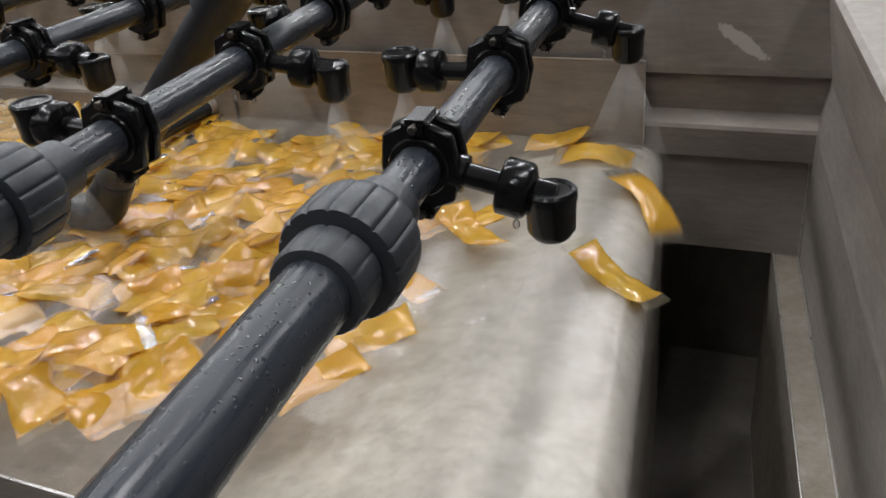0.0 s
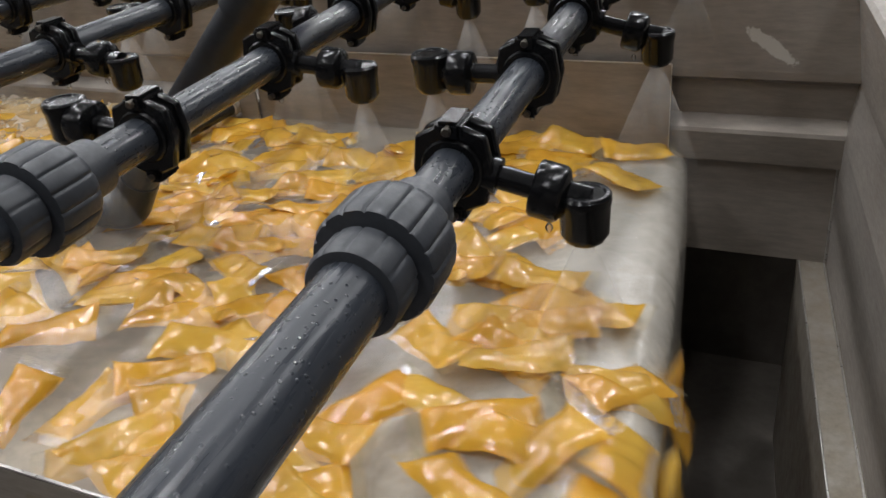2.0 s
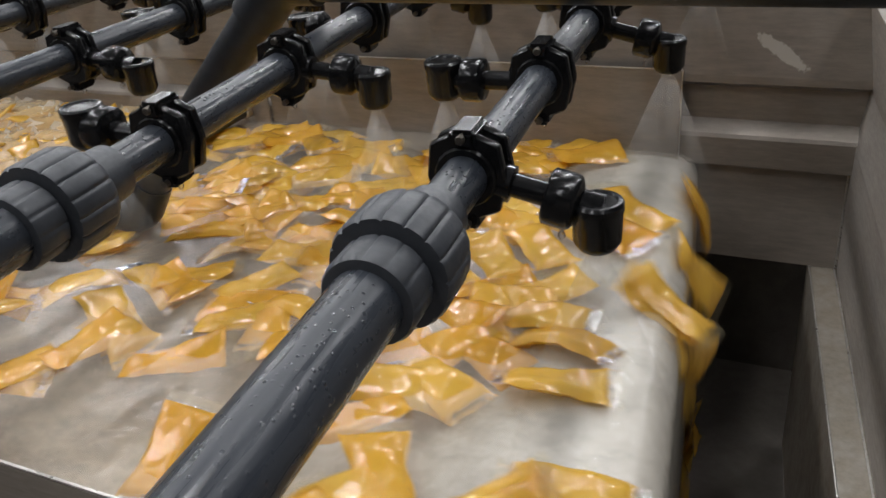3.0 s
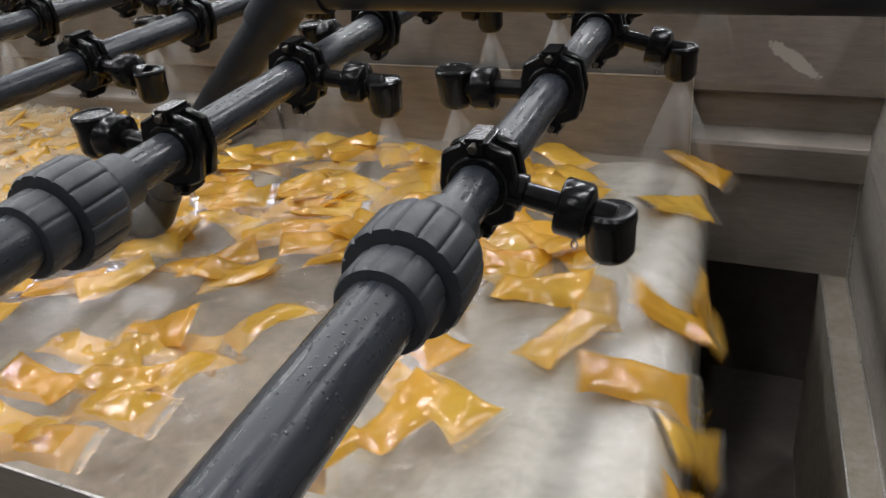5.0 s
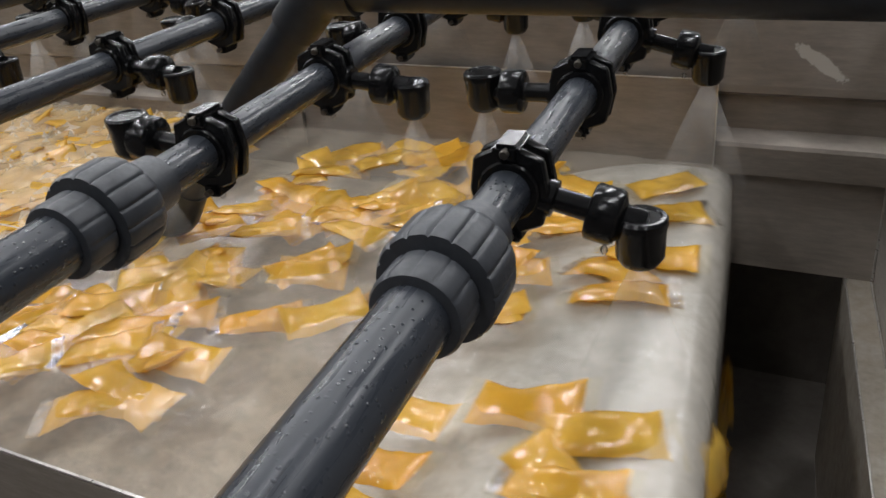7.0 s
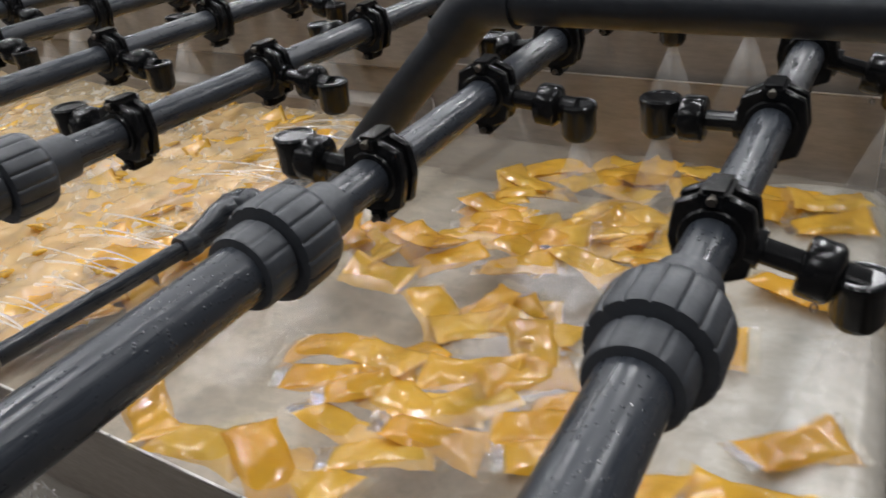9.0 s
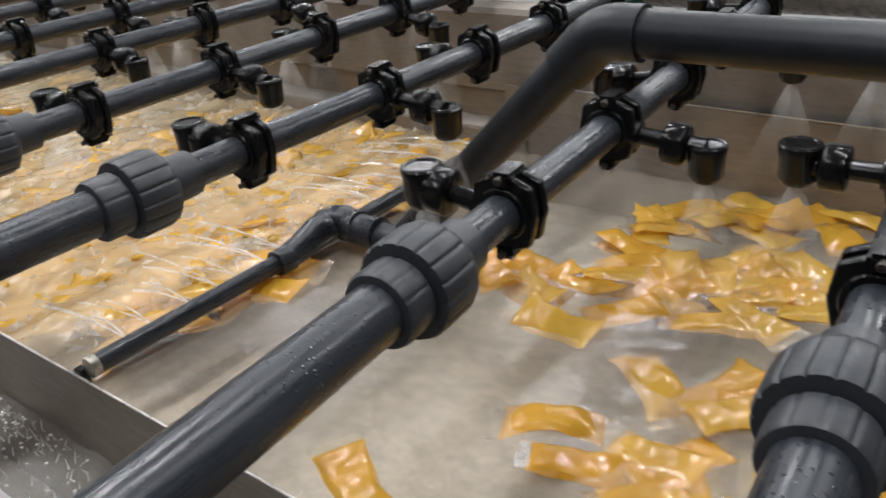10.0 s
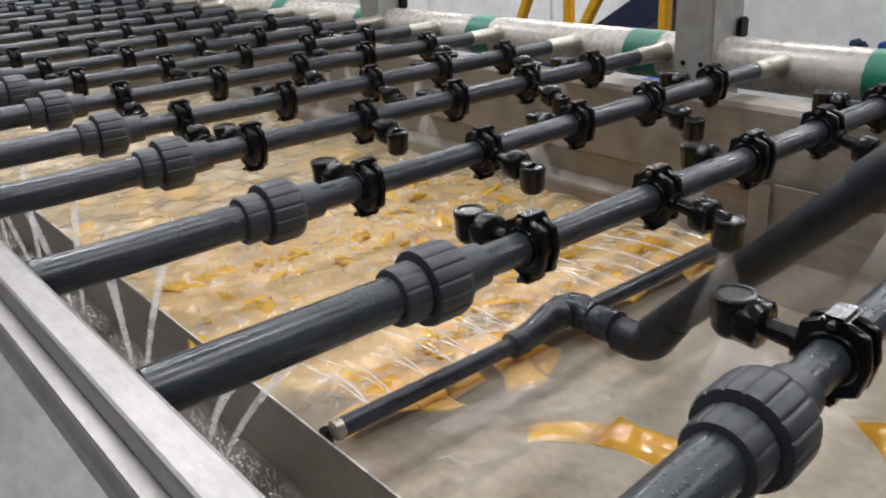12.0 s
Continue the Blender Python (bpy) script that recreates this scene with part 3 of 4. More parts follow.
def clamp_meshes(thing_ob, y, side, droop=0.0):
    """A split saddle clamp round the pipe with a swivel nozzle arm to one side."""
    bm = bmesh.new()
    hexa = [(0.0, 0.036), (0.026, 0.024), (0.030, -0.002), (0.024, -0.027), (0.0, -0.037), (-0.024, -0.027), (-0.030, -0.002), (-0.026, 0.024)]
    for y0, y1, k in ((y - 0.013, y - 0.005, 1.0), (y + 0.005, y + 0.013, 1.0), (y - 0.006, y + 0.006, 0.86)):
        outer0 = [bm.verts.new((x * k, y0, z * k)) for x, z in hexa]
        outer1 = [bm.verts.new((x * k, y1, z * k)) for x, z in hexa]
        for i in range(8):
            bm.faces.new((outer0[i], outer0[(i + 1) % 8], outer1[(i + 1) % 8], outer1[i]))
        bm.faces.new(outer0[::-1])
        bm.faces.new(outer1)
    bmesh.ops.bevel(bm, geom=bm.edges[:], offset=0.0016, segments=1, affect="EDGES")
    clamp = part("clamp", bm, BLACK, thing_ob)
    part("lug", box(bmesh.new(), -0.010, y - 0.017, 0.022, 0.010, y + 0.017, 0.036, 0.003), BLACK, clamp)
    part("lug", box(bmesh.new(), -0.008, y - 0.015, -0.042, 0.008, y + 0.015, -0.028, 0.003), BLACK, clamp)
    bm = bmesh.new()
    lathe(bm, [(-0.016, PIPE_R + 0.0045), (-0.0145, PIPE_R + 0.006), (0.0145, PIPE_R + 0.006), (0.016, PIPE_R + 0.0045)], 20, pose(0, y, 0))
    part("sleeve", bm, BLACK, clamp)
    bm = bmesh.new()
    lathe(bm, [(-0.0205, 0.0030), (-0.0195, 0.0036), (0.0195, 0.0036), (0.0205, 0.0030)], 8, pose(0, y, 0.030))
    part("bolt", bm, BOLT, clamp, "dark oxidised steel clamp bolt")
    bm = bmesh.new()
    lathe(bm, [(-0.021, 0.003), (0.021, 0.003)], 8, pose(0, y, -0.036))
    part("bolt", bm, BOLT, clamp, "dark oxidised steel clamp bolt")
    s = side
    bm = bmesh.new()
    m = along((s * 0.022, y, -0.004 - 0.3 * droop), (s * 0.2, y, (-0.024 if s > 0 else -0.002) - 2.3 * droop))
    lathe(bm, [(0, 0.0140), (0.009, 0.0140), (0.010, 0.0092), (0.034, 0.0092), (0.035, 0.0190), (0.037, 0.0212), (0.054, 0.0212), (0.057, 0.0190), (0.060, 0.0120), (0.075, 0.0120)], 20, m, 12, 0.0014, 0.021)
    part("nozzle_arm", bm, BLACK, thing_ob)
    bm = bmesh.new()
    m = pose(s * nozzle_reach(droop), y, NOZZLE_Z[s] - droop, 90)
    lathe(bm, [(-0.0195, 0.006), (-0.0195, 0.0125), (-0.0185, 0.0138), (-0.0125, 0.0176), (0.010, 0.0184), (0.012, 0.0193), (0.0170, 0.0193), (0.0190, 0.0176), (0.0192, 0.0150), (0.0178, 0.0138), (0.0178, 0.004)], 20, m)
    part("nozzle", bm, BLACK, thing_ob, "black capped spray nozzle, pointing down")


def spray_pipe(i):
    """One pipe with a union nut, five clamps with nozzles to alternate sides and a steel nipple."""
    ob = thing("spray_pipe", "wet dark grey plastic spray pipe with black clamp-on nozzles", "pipe", "spray pipes over the tank")
    bm = bmesh.new()
    lathe(bm, [(-0.414, PIPE_R + 0.003), (-0.412, PIPE_R + 0.005), (-0.16, PIPE_R + 0.005), (-0.158, PIPE_R), (0.965, PIPE_R), (0.967, PIPE_R - 0.002)], 28)
    part("tube", bm, PVC, ob)
    bm = bmesh.new()
    lathe(bm, [(-0.177, 0.0225), (-0.176, 0.0278), (-0.173, 0.0296), (-0.150, 0.0296), (-0.148, 0.0268), (-0.146, 0.0268)], 120, None, 12, 0.0011, 0.0285)
    part("union_collar", bm, UNION, ob, "fluted grey plastic union collar")
    bm = bmesh.new()
    lathe(bm, [(-0.147, 0.0268), (-0.1465, 0.0375), (-0.143, 0.0392), (-0.112, 0.0392), (-0.105, 0.0370), (-0.099, 0.0290), (-0.096, 0.0240), (-0.068, 0.0228), (-0.066, 0.0180)], 160, None, 16, 0.0016, 0.036)
    part("union_nut", bm, UNION, ob, "fluted grey plastic union nut")
    for k, y in enumerate(CLAMP_Y):
        clamp_meshes(ob, y, nozzle_side(i, k), droop_of(i, k))
    bm = bmesh.new()
    lathe(bm, [(0.944, PIPE_R + 0.0002), (0.945, PIPE_R + 0.0018), (1.015, PIPE_R + 0.0024), (1.030, PIPE_R + 0.0034), (1.038, PIPE_R + 0.0066), (1.043, PIPE_R + 0.0066), (1.044, PIPE_R + 0.004), (1.045, 0.0115), (1.075, 0.0115)], 28)
    part("nipple", bm, FERRULE, ob, "flared bright steel pipe nipple")
    return ob


PIPE_X = (-0.005, -0.287, -0.617, -0.924, -1.240, -1.512, -1.815, -2.095, -2.360)
PIPE_SKEW = (-0.072, -0.085, 0.0, -0.008, 0.022, 0.026, 0.045, 0.050, 0.030)
FLIPPED = (0, 5, 6, 8, 10, 11, 13, 16)


def pipe_pose(i):
    """Pipe i, counted from the weir; some stand a little askew."""
    x = PIPE_X[i] if i < 9 else PIPE_X[8] - 0.283 * (i - 8)
    skew = PIPE_SKEW[i] if i < 9 else 0.03
    sag, tilt = (0.003, 0.5) if i == 0 else (0.0, 0.0)
    return pose(x, 0, PIPE_Z + 0.0025 - sag, tilt, 0, math.degrees(-math.atan(skew)))


def nozzle_side(i, k):
    return (1 if k % 2 else -1) * (-1 if i in FLIPPED else 1)


def droop_of(i, k):
    """How far a nozzle has sunk on its swivel; one on the second pipe is turned up."""
    return -0.010 if (i, k) == (1, 0) else 0.012 if (i, k) == (0, 0) else DROOP[k]


first_pipe = spray_pipe(0)
first_pipe.matrix_world = pipe_pose(0)
spray_pipe(1).matrix_world = pipe_pose(1)
third_pipe = spray_pipe(2)
third_pipe.matrix_world = pipe_pose(2)
for i in range(3, PIPES):
    copy_thing(first_pipe if i in FLIPPED else third_pipe, pipe_pose(i))

# ---- supply pipe with bends, tee and jet pipe ----
SUPPLY_Y, SUPPLY_Z, SUPPLY_R = 0.332, 1.270, 0.0268
MANIFOLD_X, MANIFOLD_Z = -0.851, 0.916
supply = thing("supply_pipe", "large dark grey plastic supply pipe bent down to the water", "pipe", m=pose(0, SUPPLY_Y, 0))
bm = rod(bmesh.new(), (-0.335, 0, SUPPLY_Z), (1.6, 0, SUPPLY_Z), SUPPLY_R, 32)
part("tube", bm, PVC_DAMP, supply)
bend = [(-0.325 - 0.0, 0, SUPPLY_Z)]
for k in range(7):
    a_ = radians(45 * k / 6)
    bend.append((-0.352 - 0.055 * math.sin(a_), 0, SUPPLY_Z - 0.055 * (1 - math.cos(a_))))
bend.append((bend[-1][0] - 0.03, 0, bend[-1][2] - 0.03))
part("elbow", sweep(bmesh.new(), bend, SUPPLY_R + 0.0045, 32), PVC_DAMP, supply)
low = (-0.695, 0, 0.945)
top_end = bend[-1]
part("riser", rod(bmesh.new(), (top_end[0] + 0.01, 0, top_end[2] + 0.01), (low[0], 0, low[2]), SUPPLY_R - 0.001, 32), PVC_DAMP, supply)
curve_ = [(low[0] + 0.035, 0, low[2] + 0.035)]
for k in range(7):
    a_ = radians(45 * (1 - k / 6))
    curve_.append((low[0] - 0.03 + 0.05 * math.sin(a_) - 0.0, 0, MANIFOLD_Z + 0.004 + 0.05 * (1 - math.cos(a_))))
curve_.append((low[0] - 0.06, 0, MANIFOLD_Z + 0.004))
part("elbow", sweep(bmesh.new(), curve_, SUPPLY_R + 0.001, 28), PVC_DAMP, supply)
part("stub", rod(bmesh.new(), (low[0] - 0.055, 0, MANIFOLD_Z + 0.004), (MANIFOLD_X, 0, MANIFOLD_Z + 0.004), 0.0205, 24), PVC_DAMP, supply)

jet_pipe = thing("jet_pipe", "thin dark grey plastic pipe jetting water across the tank", "pipe", m=pose(MANIFOLD_X, 0, MANIFOLD_Z))
part("tube", rod(bmesh.new(), (0, -0.116, 0), (0, 0.80, 0), 0.0138, 24), PVC, jet_pipe)
bm = lathe(bmesh.new(), [(0.192, 0.0138), (0.193, 0.0196), (0.195, 0.0208), (0.222, 0.0208), (0.224, 0.0196)], 28)
sweep(bm, [(0, 0.218, 0.001), (0, 0.240, 0.004), (0, 0.262, 0.009), (0, 0.284, 0.015), (0, 0.306, 0.019), (0.006, 0.322, 0.020), (0.018, SUPPLY_Y, 0.018), (0.036, SUPPLY_Y, 0.014)], [0.0195, 0.0212, 0.0232, 0.0250, 0.0262, 0.0262, 0.0258, 0.0250], 28)
lathe(bm, [(0.015, 0.0225), (0.030, 0.0272), (0.046, 0.0272), (0.048, 0.0236), (0.074, 0.0236), (0.076, 0.0262), (0.090, 0.0262)], 28, along((0, SUPPLY_Y, 0.012), (1, SUPPLY_Y, 0.012)))
part("tee", bm, PVC, jet_pipe, "dark grey plastic elbow joint with sockets")
part("end_cap", lathe(bmesh.new(), [(0.785, 0.0145), (0.786, 0.0175), (0.803, 0.0175), (0.805, 0.015)], 24), CREAM, jet_pipe, "pale end cap")
part("end_plug", lathe(bmesh.new(), [(-0.125, 0.010), (-0.124, 0.0138), (-0.114, 0.0145), (-0.112, 0.0138)], 20), FERRULE, jet_pipe, "pale plastic end plug")
bm = box(bmesh.new(), MANIFOLD_X - 0.028, NEAR_Y, 0.88, MANIFOLD_X - 0.012, NEAR_Y + 0.012, 0.910, 0.001)
tagged(part("pipe_hook", bm, BLACK), "small black hook on the near tank wall", "hook")


# ---- jets, streams and sprays ----
def strand(bm, path, w0, w1, seg=6):
    n = len(path)
    sweep(bm, path, [w0 + (w1 - w0) * i / (n - 1) for i in range(n)], seg)


rng = random.Random(5)
jet_count = 17
for k in range(jet_count):
    y = -0.06 + 0.85 * k / jet_count + rng.uniform(-0.01, 0.01)
    if 0.27 < y < 0.40:
        continue
    bm = bmesh.new()
    for thread in range(2):
        reach, fan, rise = rng.uniform(0.13, 0.27), 0.012 + 0.026 * (thread - 0.5) + rng.uniform(-0.006, 0.006), rng.uniform(0.004, 0.018)
        path = [(MANIFOLD_X - 0.012 - reach * f, y + fan * f, MANIFOLD_Z + 0.002 + rise * f - (rise + 0.020) * f * f) for f in (0, 0.2, 0.4, 0.6, 0.8, 1.0)]
        strand(bm, path, rng.uniform(0.0008, 0.0013), rng.uniform(0.0012, 0.0030))
    ob = tagged(part("water_jet", bm, THIN_JET), "thin white jet of water from the pipe", "water jet", "jets from the low pipe")
    ob.visible_shadow = False
for i in range(2, PIPES):
    m = pipe_pose(i)
    for y, dx, dy in ((-0.272, -0.455, 0.080), (-0.335, -0.505, 0.143)):
        p = m @ Vector((-0.004, y, -PIPE_R - 0.002))
        bm = bmesh.new()
        fall = p.z - 0.785
        path = [(p.x + dx * f, p.y + dy * f, p.z - fall * (0.86 * f + 0.14 * f * f)) for f in (0, 0.2, 0.4, 0.6, 0.8, 1)]
        strand(bm, path, 0.0056, 0.0036)
        ob = tagged(part("water_stream", bm, JET), "white stream of water falling into the gutter", "water stream", "streams into the gutter")
        ob.visible_shadow = False


def spray_mesh(deep):
    """A hollow fan of spray below a nozzle, wide across and thin along the pipe."""
    bm = bmesh.new()
    rings = []
    for k in range(9):
        l = deep * k / 8
        w, d = 0.006 + 0.44 * l - 0.5 * l * l, 0.004 + 0.22 * l
        rings.append([bm.verts.new((w * math.cos(2 * math.pi * i / 28), d * math.sin(2 * math.pi * i / 28), -l)) for i in range(28)])
    for p, q in zip(rings, rings[1:]):
        for i in range(28):
            bm.faces.new((p[i], p[(i + 1) % 28], q[(i + 1) % 28], q[i]))
    return bm


fan_mesh = part("spray_fan", spray_mesh(0.24), SPRAY)
fan_mesh.visible_shadow = False
tagged(fan_mesh, "fine white fan of spray falling from a nozzle", "spray", "sprays under the nozzles")
fan_made = False
for i in range(9):
    m = pipe_pose(i)
    for k, y in enumerate(CLAMP_Y):
        s, droop = nozzle_side(i, k), droop_of(i, k)
        p = m @ Vector((s * nozzle_reach(droop), y, NOZZLE_Z[s] - droop - 0.021))
        mm = pose(*p, 0, 0, 14 * (-1) ** k)
        if not fan_made:
            fan_mesh.matrix_world = mm
            fan_made = True
        else:
            copy_thing(fan_mesh, mm)

# drops hanging from the fittings
bm = bmesh.new()
lathe(bm, [(-0.004, 0.0005), (-0.002, 0.0022), (0.0, 0.0030), (0.002, 0.0026), (0.005, 0.0004)], 10, pose(0, 0, 0, 90))
drop = tagged(part("water_drop", bm, DROP), "clear water drop hanging from a black clamp", "drop", "hanging drops")
drop.matrix_world = pipe_pose(0) @ pose(0, CLAMP_Y[0], -0.046)
for i in range(7):
    for k, y in enumerate(CLAMP_Y):
        s = nozzle_side(i, k)
        if rng.random() < 0.8 and (i, k) != (0, 0):
            copy_thing(drop, pipe_pose(i) @ pose(0, y, -0.046))
        if rng.random() < 0.7:
            copy_thing(drop, pipe_pose(i) @ pose(s * 0.066, y, NOZZLE_Z[s] - droop_of(i, k) - 0.012))

# ---- header pipe and hall behind the tank ----
header = thing("header_pipe", "thick cream header pipe with painted green bands", "pipe", m=pose(0, 1.103, 1.183))
bm = bmesh.new()
rod(bm, (-8, 0, 0), (2.2, 0, 0), 0.0550, 40)
part("tube", bm, CREAM, header)
for k in range(-10, 3):
    x = -1.298 + 0.576 * k
    part("band", rod(bmesh.new(), (x - 0.045, 0, 0), (x + 0.048, 0, 0), 0.0557, 40), GREEN, header, "dark green painted band")
for k in range(4):
    x = -1.150 - 1.24 * k
    post = thing("machine_post", "square stainless steel machine post with bolt holes", "post", "posts along the header", pose(x, 1.075, 0))
    part("column", box(bmesh.new(), -0.036, -0.040, 0.0, 0.062, 0.078, 2.2, 0.004), POST_STEEL, post)
    for dx in (-0.008, 0.038):
        part("bolt", lathe(bmesh.new(), [(-0.002, 0.006), (0.0, 0.006)], 12, pose(dx, -0.0405, 1.184)), BLACK, post, "dark bolt hole")
    part("bracket", box(bmesh.new(), 0.063, 0.045, 1.232, 0.076, 0.078, 1.276, 0.004), BLACK, post, "dark side bracket")

bm = box(bmesh.new(), -14, -9, -0.1, 9, 12, 0.0)
tagged(part("ground", bm, CONCRETE, None, "grey concrete hall floor"), kind="structure")
# South and east are unseen and grey, west white, to set the steel's reflections.
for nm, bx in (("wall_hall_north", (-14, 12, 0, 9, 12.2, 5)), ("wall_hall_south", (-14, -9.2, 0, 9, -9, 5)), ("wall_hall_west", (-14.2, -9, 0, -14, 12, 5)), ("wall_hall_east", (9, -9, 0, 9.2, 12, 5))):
    tagged(part(nm, box(bmesh.new(), *bx), WALL_WHITE if nm in ("wall_hall_north", "wall_hall_west") else WALL_DIMMING, None, "plain painted hall wall, toned to set reflections in the steel"), kind="structure")
tagged(part("ceiling", box(bmesh.new(), -14, -9, 4.8, 9, 12, 4.9), CEILING_PAINT, None, "grey hall ceiling"), kind="structure")

# conveyor, guard rails and white bench seen past the header
bench = thing("belt_conveyor", "white-cladded belt conveyor on blue legs behind the tank", "conveyor")
part("cladding", box(bmesh.new(), -1.74, 2.05, 1.062, 2.5, 2.09, 1.75, 0.006), WALL_WHITE, bench, "plain white side cladding")
part("belt", box(bmesh.new(), -1.74, 2.10, 1.02, 2.5, 2.75, 1.07, 0.01), WALL_WHITE, bench, "white conveyor belt")
part("side_rail", box(bmesh.new(), -1.74, 2.04, 1.046, 2.5, 2.099, 1.0605, 0.004), STEEL, bench, "dull steel side rail")
part("side_rail", box(bmesh.new(), -1.74, 2.04, 0.86, 2.5, 2.099, 0.925, 0.004), WALL_WHITE, bench, "white lower side rail")
for k in range(4):
    x = -1.50 + 1.2 * k
    part("leg", box(bmesh.new(), x, 2.11, 0.0, x + 0.07, 2.18, 1.018, 0.004), BLUE, bench, "blue painted leg")
    for dx, mat in ((0.275, NAVY), (0.36, BLUE)):
        bm = box(bmesh.new(), x + dx - 0.022, 1.99, 1.060, x + dx + 0.022, 2.038, 1.092, 0.008)
        lathe(bm, [(-0.015, 0.008), (-0.013, 0.012), (0.02, 0.012), (0.022, 0.008)], 14, pose(x + dx, 1.99, 1.090))
        part("roller_bearing", bm, mat, bench, "rounded bearing block")
housing = thing("machine_housing", "large white sheet-metal machine housing on the hall floor", "machine")
part("body", box(bmesh.new(), -9.0, 3.3, 0.12, -1.2, 4.3, 1.9, 0.02), WALL_WHITE, housing)
part("plinth", box(bmesh.new(), -8.9, 3.4, 0.0, -1.3, 4.2, 0.119, 0.005), STEEL, housing, "recessed steel plinth")
for k in range(6):
    x = -8.4 + 1.2 * k
    bm = box(bmesh.new(), x, 3.285, 0.4, x + 1.1, 3.299, 1.8, 0.004)
    part("cover_panel", bm, WALL_WHITE, housing)
incline = thing("inclined_conveyor", "dark blue inclined belt conveyor", "conveyor", m=pose(-2.12, 2.06, 1.095, 0, -31, 0))
part("belt", box(bmesh.new(), -1.28, 0.0, -0.050, 1.3, 0.42, 0.045, 0.01), NAVY, incline)
part("side_rail", box(bmesh.new(), -1.3, -0.035, -0.062, 1.32, -0.003, 0.058, 0.005), NAVY, incline, "dark blue side rail")
for x, lean in ((-2.60, 26), (-2.325, 0), (-2.26, 32), (-1.875, 0)):
    guard = thing("guard_post", "yellow painted steel guard post" if not lean else "slanted yellow painted steel guard brace", "post", "yellow guard posts", pose(x, 1.94, 1.06) @ pose(0, 0, 0, 0, lean, 0) @ pose(0, 0, -1.06 / math.cos(radians(lean))))
    part("column", box(bmesh.new(), -0.018, -0.018, 0.0 if not lean else 0.1, 0.018, 0.018, 2.0, 0.004), YELLOW, guard)
    part("foot", box(bmesh.new(), -0.07, -0.07, 0.0 if not lean else 0.08, 0.07, 0.07, 0.014 if not lean else 0.098, 0.002), YELLOW, guard)
for x, y in ((-2.47, 1.6), (-1.64, 1.6)):
    crate = thing("blue_crate", "bright blue plastic crate on a low stand", "crate", m=pose(x, y, 0.0))
    part("body", box(bmesh.new(), -0.055, -0.1, 0.62, 0.055, 0.1, 1.0, 0.01), BLUE, crate)
    part("stand", box(bmesh.new(), -0.1, -0.15, 0.0, 0.1, 0.15, 0.619, 0.01), STEEL, crate, "plain steel stand")

# ceiling lamp housings
lamp = thing("ceiling_lamp", "long white tube lamp under the hall ceiling", "lamp", "tube lamps", pose(LAMP_X[0], LAMP_Y[0], 4.6))
part("housing", box(bmesh.new(), -0.12, -0.85, 0.0, 0.12, 0.85, 0.199, 0.01), LAMP_BODY, lamp)
for lx in LAMP_X:
    for ly in LAMP_Y:
        if (lx, ly) != (LAMP_X[0], LAMP_Y[0]):
            copy_thing(lamp, pose(lx, ly, 4.6))

# ---- foam ----
rf = random.Random(11)
bm = bmesh.new()
for k in range(760):
    x = rf.uniform(-1.9, -0.93) if k % 5 else rf.uniform(-3.2, -1.5)
    y = rf.uniform(NEAR_Y + 0.02, 0.82)
    z = WATER_Z + 0.006
    n, r0 = 10, rf.uniform(0.004, 0.022)
    turn_, sx = rf.gauss(1.2, 0.8), rf.uniform(0.06, 0.24)
    c = bm.verts.new((x, y, z + 0.006 * rf.random()))
    ring = []
    for i in range(n):
        a_ = 2 * math.pi * i / n
        r_ = r0 * rf.uniform(0.5, 1.2)
        u, v = r_ * math.cos(a_), sx * r_ * math.sin(a_)
        u, v = u, v + 9.0 * u * u * (1 if k % 2 else -1)
        ring.append(bm.verts.new((x + u * math.cos(turn_) - v * math.sin(turn_), y + u * math.sin(turn_) + v * math.cos(turn_), z - 0.008)))
    for i in range(n):
        bm.faces.new((c, ring[i], ring[(i + 1) % n]))
foam = part("foam", bm, FOAM, None, "white foam streaks on the churning water")
foam.visible_shadow = False
tagged(foam, kind="stuff")
bm = bmesh.new()
for k in range(2600):
    if k % 3:
        x, y = -0.31 * rf.randrange(2, 9) - 0.45 + rf.gauss(0, 0.05), -0.20 + rf.gauss(0, 0.035)
    else:
        x, y = rf.uniform(-3.0, -0.3), -0.15 - abs(rf.gauss(0, 0.09))
    if not -0.39 < y < -0.145:
        continue
    r0 = 0.0008 + 0.0026 * rf.random() ** 2
    bmesh.ops.create_icosphere(bm, subdivisions=1, radius=r0, matrix=pose(x, y, 0.778 + rf.uniform(-0.004, 0.004)) @ Matrix.Diagonal((1, 1, 0.6, 1)))
for k in range(520):
    x, y = rf.uniform(-2.6, -0.35), -0.150 - abs(rf.gauss(0, 0.05))
    if y < -0.39:
        continue
    lean, tall = rf.uniform(-0.008, 0.008), 0.008 + 0.022 * rf.random() ** 2
    rod(bm, (x, y, 0.772), (x + lean, y + rf.uniform(-0.006, 0.006), 0.772 + tall), 0.0016, 5, 0.0003)
bubbles = part("gutter_foam", bm, FOAM, None, "clear bubbles where the streams hit the gutter water")
bubbles.visible_shadow = False
tagged(bubbles, kind="stuff")


